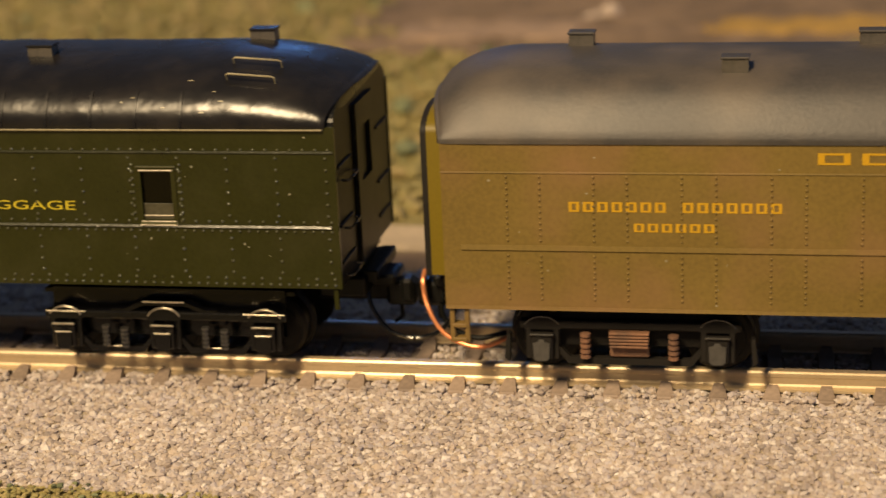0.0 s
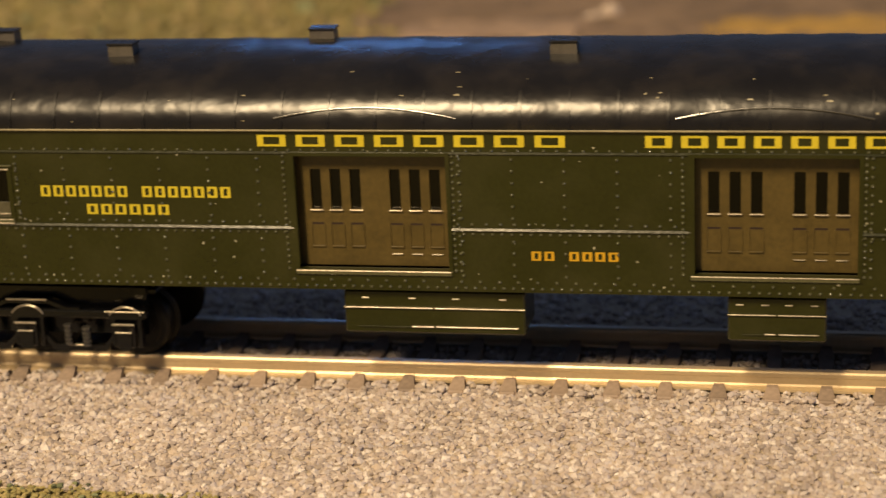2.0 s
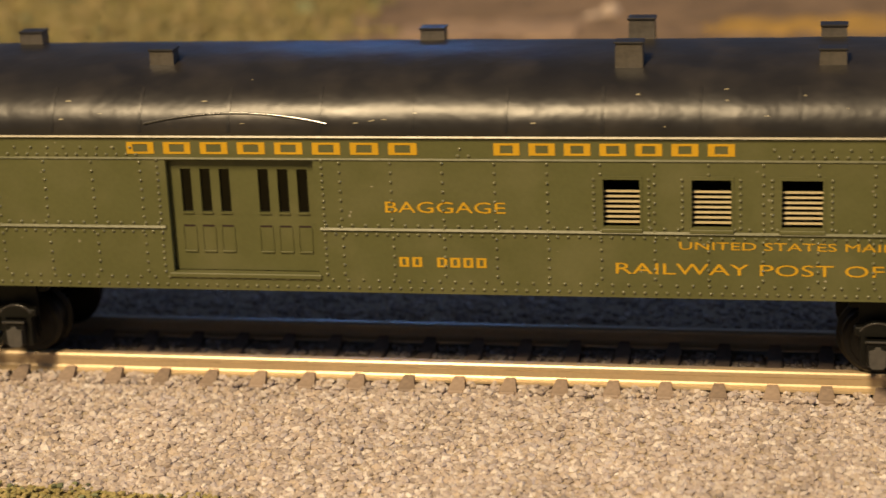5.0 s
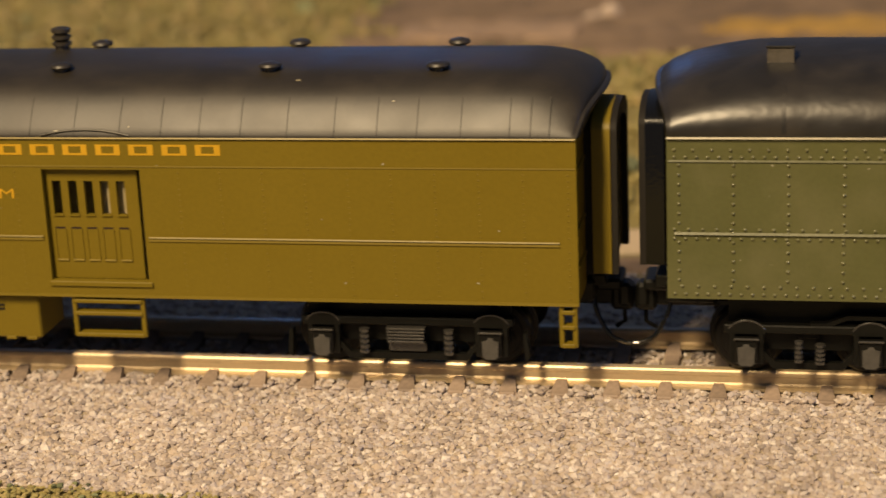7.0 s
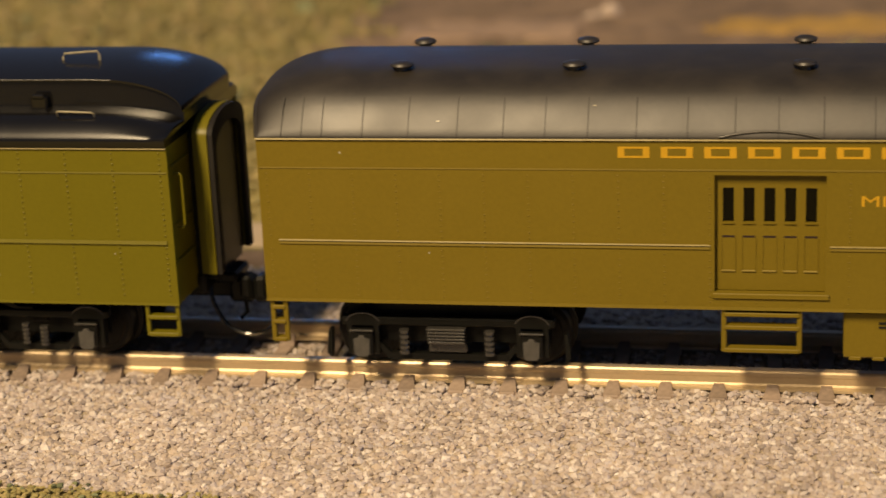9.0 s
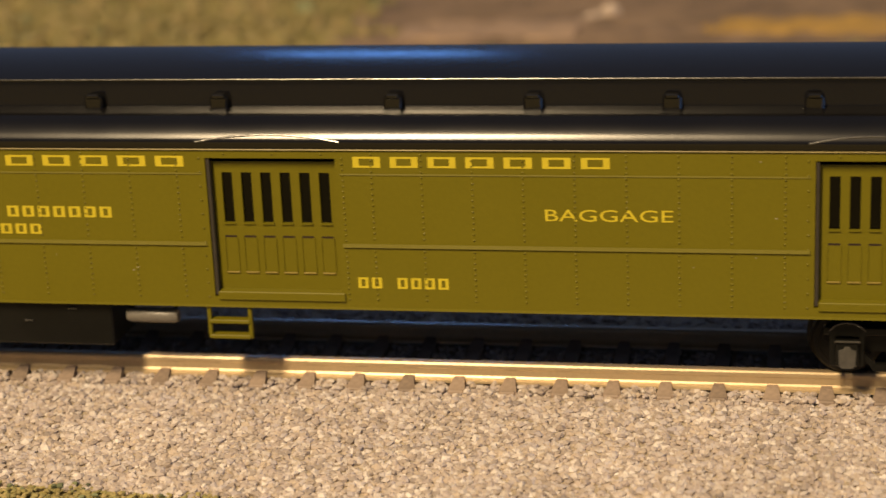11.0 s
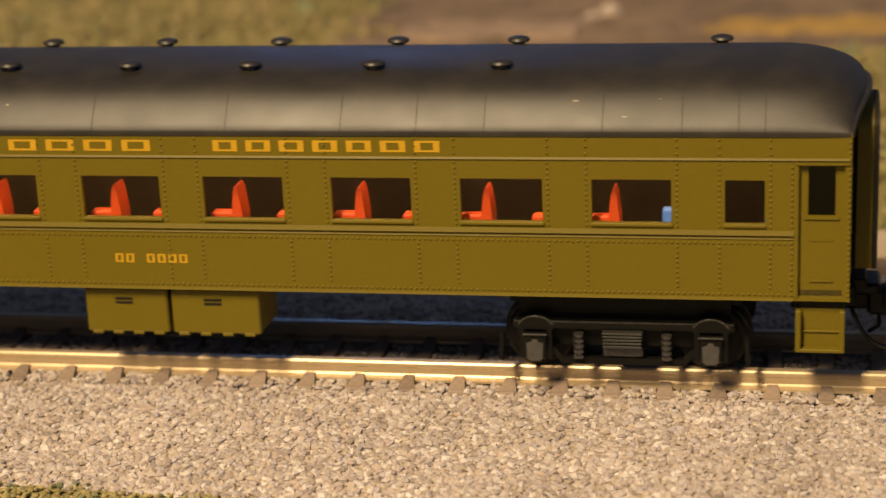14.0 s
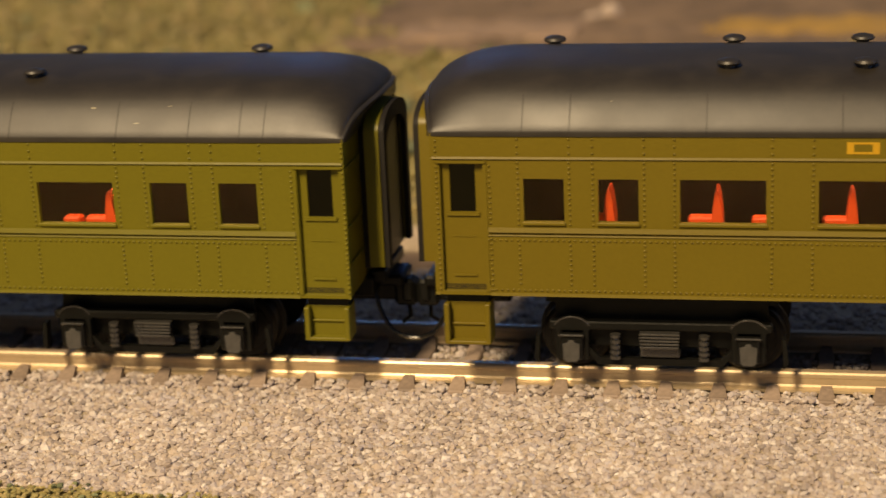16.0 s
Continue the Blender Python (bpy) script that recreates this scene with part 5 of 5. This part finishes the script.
def clerestory_car():
    L, zb, ze = 250.6, 10.85, 35.1
    spec = (ze, 8.4, 2.4, 17.3, zb, 0.12)
    doors = [(-91.6, -76.4, 12.4, 33.0), (-13.4, 5.5, 12.4, 33.0), (71.3, 86.5, 12.4, 33.0)]
    car = car_body("clerestory_baggage_car", L, zb, ze, doors, PAINT_E, "yellow-olive baggage car with black clerestory roof")
    # lower roof, clerestory wall and upper deck as one section, bent down at the ends
    prof = [(-17.6, ze - 0.6), (-17.75, ze + 0.3), (-17.62, ze + 0.8), (-17.1, ze + 1.55), (-16.35, ze + 2.4), (-15.5, ze + 3.1), (-14.2, ze + 3.65), (-12.8, ze + 3.9), (-11.2, ze + 4.05), (-11.0, ze + 7.6), (-11.6, ze + 7.75), (-11.6, ze + 8.1), (-9.5, ze + 8.7), (-6, ze + 9.3), (-3, ze + 9.55), (0, ze + 9.65)]
    prof = prof + [(-y, z) for y, z in prof[-2::-1]]
    end = 12.5
    xs = sorted({s * (L / 2 - end * (1 - math.cos(math.pi / 2 * i / 12))) for i in range(13) for s in (-1, 1)})
    v, f, m = [], [], len(prof)
    for x in xs:
        s = max(0.0, 1 - (L / 2 - abs(x)) / end)
        e = 0.42 + 0.58 * max(0.0, 1 - s ** 2.0) ** 0.5
        v += [(x + math.copysign(1.6 * s ** 1.5, x) * (1 - (y / 17.75) ** 2), y, ze + (z - ze) * (e if z > ze + 1.5 else 1)) for y, z in prof]
    for i in range(len(xs) - 1):
        f += [(i * m + k, i * m + (k + 1) % m, (i + 1) * m + (k + 1) % m, (i + 1) * m + k) for k in range(m)]
    f += [tuple(range(m)), tuple(range((len(xs) - 1) * m, len(xs) * m))[::-1]]
    part("roof", Shape().add(v, f), ROOF_E, car, "smooth black clerestory roof", smooth=True)
    strip(car, "letter_board", 30.65, 0.2, 0.12, free_spans(-L / 2 + 0.2, L / 2 - 0.2, doors, 31), PAINT_E)
    strip(car, "belt_rail", 20.15, 0.5, 0.3, free_spans(-L / 2 + 1, L / 2 - 1, doors, 20.4), PAINT_E)
    # eave highlight put into the strip's paler colour
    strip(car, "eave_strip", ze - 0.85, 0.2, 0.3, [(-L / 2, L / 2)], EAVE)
    strip(car, "side_sill", zb, 0.35, 0.12, [(-L / 2, L / 2)], PAINT_E)
    pts = []
    for i in range(36):
        pts += column(-L / 2 + 1.2 + i * (L - 2.4) / 35, 12.4, 19.6, 0.8) + column(-L / 2 + 1.2 + i * (L - 2.4) / 35, 21.4, 33.6, 0.8)
    for a, b, z0, z1 in doors:
        pts += column(b + 1.0, z0, z1, 0.8) + column(a - 0.9, z0, z1, 2.0)
    rivets(clear(pts, doors, 0.4), PAINT_E, car, 0.2, 0.16)
    for (x0, x1, z0, z1), n in zip(doors, (5, 6, 5)):
        baggage_door(car, x0 + 0.6, x1, z0 + 0.6, z1 - 1.4, PAINT_E, n, 1.3, zg0=23.2, zg1=30.6)
        sill(car, x0 + 0.6, x1 + 0.5, z0 - 0.4, PAINT_E, 1.3)
        pp = [((x0 + x1) / 2 + u * ((x1 - x0) / 2 + 0.9), -17.75 + 0.5 * (1 - u * u), ze + 0.35 + 0.9 * (1 - u * u)) for u in [i / 8 - 1 for i in range(17)]]
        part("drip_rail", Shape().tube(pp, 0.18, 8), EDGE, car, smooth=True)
        part("door_guide", Shape().box(x0 + 0.05, x0 + 0.55, NEAR + 0.2, NEAR + 1.3, z0 + 0.2, z1 - 0.2, 0.05), STEEL, car, "bare metal door guide")
    mark_bars((8,), -61.1, -15.8, 31.75, 33.3, LEMON, car, "yellow company lettering as open blocks")
    mark_bars((7,), 7.4, 44.6, 31.75, 33.3, LEMON, car, "yellow company lettering as open blocks")
    mark_bars((7, 7), -63.0, -27.7, 24.1, 25.7, LEMON, car, "yellow agency lettering as open blocks")
    mark_bars((6,), -52.4, -38.7, 21.5, 23.0, LEMON, car, "yellow agency lettering as open blocks")
    lettering("BAGGAGE", 34.9, 52.4, 24.3, 26.0, LEMON, car, "yellow word BAGGAGE")
    mark_bars((2, 4), 7.7, 21.2, 14.1, 15.7, LEMON, car, "yellow number bars")
    for x in (-93.2, -15.0, 83.3):
        stirrup(car, x, x + 6.7, 5.9, zb, PAINT_E, (5.9, 8.2), bar=0.6)
    stirrup(car, -L / 2 + 2.2, -L / 2 + 7.4, 6.0, zb, PAINT_E, (6.0, 8.6), bar=0.6), stirrup(car, L / 2 - 5.4, L / 2 - 0.2, 6.0, zb, PAINT_E, (6.0, 8.6), bar=0.6)
    b = gear_box(car, -55.7, -30.0, 4.0, 10.8, BLACK, False)
    for x, z in ((-49, 9.6), (-36, 9.6), (-43, 7.6)):
        part("latch", Shape().box(x - 0.7, x + 0.7, NEAR + 0.9, NEAR + 1.3, z, z + 0.25, 0.06), EDGE, b)
    tank = part("air_tank", Shape().lathe_y([(0.3, -4), (0.9, -3.9), (1.1, -3.4), (1.1, 3.4), (0.9, 3.9), (0.3, 4)], 16), TANK, car, "grey air tank", smooth=True)
    tank.rotation_euler = (0, 0, radians(90))
    tank.location = (-0.0239, (NEAR + 2.2) * 0.001, 0.0086)
    part("tank_bracket", Shape().box(-27.5, -27.0, NEAR + 2.6, NEAR + 3.4, 9.6, 11.2).box(-20.8, -20.3, NEAR + 2.6, NEAR + 3.4, 9.6, 11.2), BLACK, car)
    # bead added along the deck for its bright highlight line
    part("deck_edge", Shape().tube([(-L / 2 + 9.5, -11.62, ze + 7.85), (-L / 2 + 13, -11.64, ze + 7.95), (L / 2 - 13, -11.64, ze + 7.95), (L / 2 - 9.5, -11.62, ze + 7.85)], 0.13, 8), EDGE, car, smooth=True)
    s = Shape().box(-1.3, 1.3, -0.9, 0.9, 0, 3.0, 0.25).box(-1.0, 1.0, -1.1, 0.2, 2.6, 3.3, 0.2)
    vent = part("clerestory_vent", s, ROOF_E, car, at=(-106.8, -11.6, 37.8))
    for x in (-87.5, -68.7, -50, -31.1, -12.3, 13.1, 32.9, 52, 71, 86.2, 104.8):
        again(vent, (x, -11.6, 37.8))
    for x0, x1, y, z in ((-114.4, -108.7, 2.5, 44.0), (106, 111.7, -4.5, 43.9)):
        grab(car, ROOF_E, (x0, y, z - 1.0), (x1, y, z - 0.6), (0, 0, 2.6), 0.17)
    grab(car, ROOF_E, (108.6, -14.6, 38.2), (114.2, -14.6, 38.0), (0, -0.8, 1.1), 0.14)
    grab(car, PAINT_E, (L / 2 - 0.2, -14.6, 22), (L / 2 - 0.2, -14.6, 30), (1.2, 0, 0))
    flecks(car, 14, L, zb, ze, 14, doors)
    six_wheel(car, 92.8, 16.9)
    fit_out(car, L, -286.2, spec, PAINT_E, (False, 3.9), reach=(7.0, 6.7))


def coach(mid, low, paint, label, turned=False):
    """A lit day coach; low shifts its body down a little on its trucks."""
    L, zb, ze = 197.7, 13.3 - low, 36.65 - low
    spec = (ze, 8.0, 2.5, 17.4, zb, 0.44)
    w0, w1 = 24.1 - low, 30.2 - low
    big = [(-64.6, -53.1), (-46.2, -34.6), (-27.9, -16.2), (-9.3, 2.4), (8.9, 20.6), (27.6, 39.0), (46.0, 57.4), (64.2, 75.0)]
    small = [(-86.0, -80.4), (-75.7, -70.2), (82.2, 87.5)]
    if turned:
        big, small = [(-b, -a) for a, b in big], [(-b, -a) for a, b in small]
    doors = [(-97.6, -91.6, zb + 0.5, 32.4 - low), (92.0, 98.0, zb + 0.5, 32.4 - low)]
    wins = [(a, b, w0, w1) for a, b in big + small]
    holes = wins + doors
    car = car_body("passenger_coach", L, zb, ze, holes, paint, label)
    roof(car, L - 0.6, ze, 8.0, 2.5, 17.4, 9.5, 0.46, 2.0, ROOF_D, "matt black arched roof")
    seams(car, [-79.5 + 18.3 * i + 1.2 * math.sin(3 * i) for i in range(9)] + [-33.2, 40.1, -86, 76.5, 84, 87.5], ze, 8.0, 2.5, 17.4, SEAM, 0.03, 0.06)
    strip(car, "letter_board", 33.0 - low, 0.3, 0.25, [(-L / 2 + 0.2, L / 2 - 0.2)], paint)
    strip(car, "belt_rail", 22.6 - low, 0.65, 0.4, free_spans(-L / 2 + 0.8, L / 2 - 0.8, doors, 22.8), paint)
    strip(car, "belt_bead", 22.0 - low, 0.2, 0.15, free_spans(-L / 2 + 0.8, L / 2 - 0.8, doors, 22.2), paint)
    strip(car, "side_sill", zb, 0.4, 0.2, free_spans(-L / 2, L / 2, doors, zb + 0.3), paint)
    pts = row(-91, 91, zb + 0.85, 0.8) + row(-91, 91, 21.4 - low, 0.8)
    for a, b in big + small:
        for x in (a - 0.75, b + 0.75):
            pts += column(x, w0 - 0.4, 32.5 - low, 0.75) + column(x, zb + 1.8, 20.8 - low, 0.75) + column(x, 33.8 - low, 35.8 - low, 0.9)
    for a, b, z0, z1 in doors:
        pts += column(a - 0.9 if a > 0 else b + 0.9, zb + 0.8, 32 - low, 0.75) + column(b + 0.6 if a > 0 else a - 0.5, zb + 0.8, 35.5 - low, 0.75)
    rivets(clear(pts, holes, 0.2), paint, car, 0.22, 0.2)
    for a, b, z0, z1 in wins:
        part("window_sill", Shape().box(a - 0.2, b + 0.2, NEAR - 0.35, NEAR + 0.7, z0 - 0.5, z0, 0.1), paint, car)
        p = part("pane", Shape().box(a - 0.2, b + 0.2, NEAR + 0.45, NEAR + 0.55, z0 - 0.2, z1 + 0.2), GLASS, car)
        p.visible_shadow = False
    for a, b, z0, z1 in doors:
        m = (a + b) / 2
        d = part("door", Shape().panel(a - 0.3, b + 0.3, z0, z1 + 0.2, NEAR + 0.8, NEAR + 1.4, [(m - 1.8, m + 1.8, 25.2 - low, z1 - 0.4)]), paint, car)
        part("moulding", Shape().box(m - 1.6, m + 1.6, NEAR + 0.55, NEAR + 0.82, zb + 2.6, zb + 2.85).box(m - 2.3, m + 2.3, NEAR + 0.5, NEAR + 0.82, 24.7 - low, 25.2 - low).box(m - 1.6, m + 1.6, NEAR + 0.7, NEAR + 0.82, 21.6 - low, 21.75 - low), paint, d)
        part("pane", Shape().box(m - 2, m + 2, NEAR + 1.1, NEAR + 1.2, 25 - low, z1), SMOKED, d)
        part("door_sill", Shape().box(a, b, NEAR + 0.1, NEAR + 1.7, zb + 0.02, z0 + 0.06, 0.02), paint, car)
        step_box(car, a - 0.3, b + 0.3, 5.9, zb - 1.5, paint)
        part("step_hanger", Shape().box(a, b, NEAR + 1.6, NEAR + 4.6, zb - 1.8, zb - 0.1), BLACK, car)
        part("door_frame", Shape().box(*sorted((b + 0.1, b + 0.55) if a < 0 else (a - 0.55, a - 0.1)), NEAR - 0.15, NEAR + 0.02, z0, z1 + 0.4).box(a - 0.5, b + 0.5, NEAR - 0.3, NEAR + 0.02, z1, z1 + 0.35), paint, car)
    # seats along the windows under a ceiling lamp strip, with a dark lining behind
    s = Shape().prism([(-2.9, 15), (-1.1, 15), (-1.15, 24.0), (-1.55, 27.3), (-1.85, 28.1), (-2.1, 28.1), (-2.35, 27.3), (-2.75, 24.0)], NEAR + 2.4, NEAR + 6)
    s.box(-5.9, -2.4, NEAR + 2.4, NEAR + 4.4, 19, 24.3, 0.3)
    seat = part("seat", s, SEAT, car, "bright orange moulded seat", at=(-64.1 if turned else -57.8, 0, -low))
    for x in (-45.7, -27.3, -8.9, 9.5, 27.9, 46.3, 64.8) if turned else (-39.8, -21.7, -3.5, 14.8, 32.9, 51.1, 68.9, -72.6):
        again(seat, (x, 0, -low))
    cush = part("seat", Shape().box(-1.5, 1.2, NEAR + 2.4, NEAR + 4.4, 19, 24.3, 0.3), SEAT, car, "bright orange moulded seat", at=(-53.6, 0, -low))
    for x in (-35.2, -16.8, 1.6, 20.2, 38.6, 57.0):
        again(cush, (x, 0, -low))
    for x in () if turned else (75.2, 89.0):
        part("seat", Shape().box(-1.6, 0.0, NEAR + 2.4, NEAR + 4.4, 19, 25.3 if x < 80 else 24.3, 0.2), BLUE_SEAT, car, "light blue moulded seat", at=(x, 0, -low))
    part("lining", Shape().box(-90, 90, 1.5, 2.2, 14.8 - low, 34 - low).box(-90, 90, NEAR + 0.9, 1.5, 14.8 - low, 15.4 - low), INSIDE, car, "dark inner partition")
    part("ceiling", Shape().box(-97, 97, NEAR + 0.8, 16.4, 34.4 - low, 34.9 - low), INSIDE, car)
    part("lamp_strip", Shape().box(-88, 88, -9.0, -7.4, 33.9 - low, 34.38 - low), LAMP, car, "warm interior lamp strip")
    mark_bars((8,), -43.4, 2.3, 33.9 - low, 35.5 - low, GOLD, car, "gold company lettering as open blocks")
    mark_bars((7,), 10.2, 44.0, 33.9 - low, 35.5 - low, GOLD, car, "gold company lettering as open blocks")
    mark_bars((2, 4), -5.4, 5.9, 17.3 - low, 18.6 - low, GOLD, car, "gold number bars")
    gear_box(car, -11.0, 1.6, 6.2, zb - 0.4, paint), gear_box(car, 2.2, 15.5, 6.2, zb - 0.4, paint)
    vent = mushroom_vent(car, ROOF_D)
    vent.location = (-0.0585, -0.0085, roof_z(-8.5, *spec[:4]) * 0.001)
    for x in (-58.5, -40.3, -22.2, -3.7, 14.4, 32.6, 50.8):
        for y in (-8.5, 8.5):
            if (x, y) != (-58.5, -8.5):
                again(vent, (x, y, roof_z(y, *spec[:4])))
    for x in (-84.6, 80.6):
        again(vent, (x, 8.5, roof_z(8.5, *spec[:4])))
    part("hatch", Shape().box(84, 87.6, -10.4, -10.0, 41.2 - low, 43.2 - low, 0.1), ROOF_D, car)
    scuffs(car, 6, L, spec, 24)
    four_wheel(car, 67.8)
    fit_out(car, L, mid, spec, paint, (4.2, 3.8), reach=(6.1, 6.2 if turned else 7.0))


tan_express_car()
dark_baggage_car()
post_office_car()
milk_car()
clerestory_car()
coach(-524.25, -0.1, PAINT_F, "olive day coach with orange seats and matt black roof")
coach(-734.3, 0.9, PAINT_G, "olive day coach, second of the pair, with orange seats", True)

# ---- how the train runs: seconds and millimetres travelled ----
RUN = [(0.0, -570.4), (0.5, -535.4), (1.0, -499.6), (1.5, -463.9), (2.0, -428.4), (2.5, -392.8), (3.0, -356.5), (3.5, -320.7), (4.0, -284.8), (4.5, -249.5), (5.0, -214.2), (5.5, -179.2), (6.0, -144.4), (6.5, -109.0), (7.0, -72.2), (7.5, -35.7), (8.0, -1.3), (8.5, 37.0), (9.0, 70.7),
       (9.5, 107.4), (10.0, 143.3), (10.5, 179.2), (11.0, 215.0), (11.5, 250.8), (12.0, 287.9), (12.5, 321.4), (13.0, 360.1), (13.5, 392.5), (14.0, 430.2), (14.5, 463.7), (15.0, 499.4), (15.5, 534.4), (16.0, 571.0)]


def motions():
    for car, mid in CARS:
        walk(car, [(t, pose((mid + d) * 0.001, 0, 0)) for t, d in RUN])
    times = [i / 15 for i in range(241)]
    travel = np.interp(times, [t for t, _ in RUN], [d for _, d in RUN])
    for wheel, x in WHEELS:
        walk(wheel, [(t, pose(x * 0.001, 0, WHEEL_R * 0.001, 0, math.degrees(d / WHEEL_R), 0)) for t, d in zip(times, travel)])


motions()
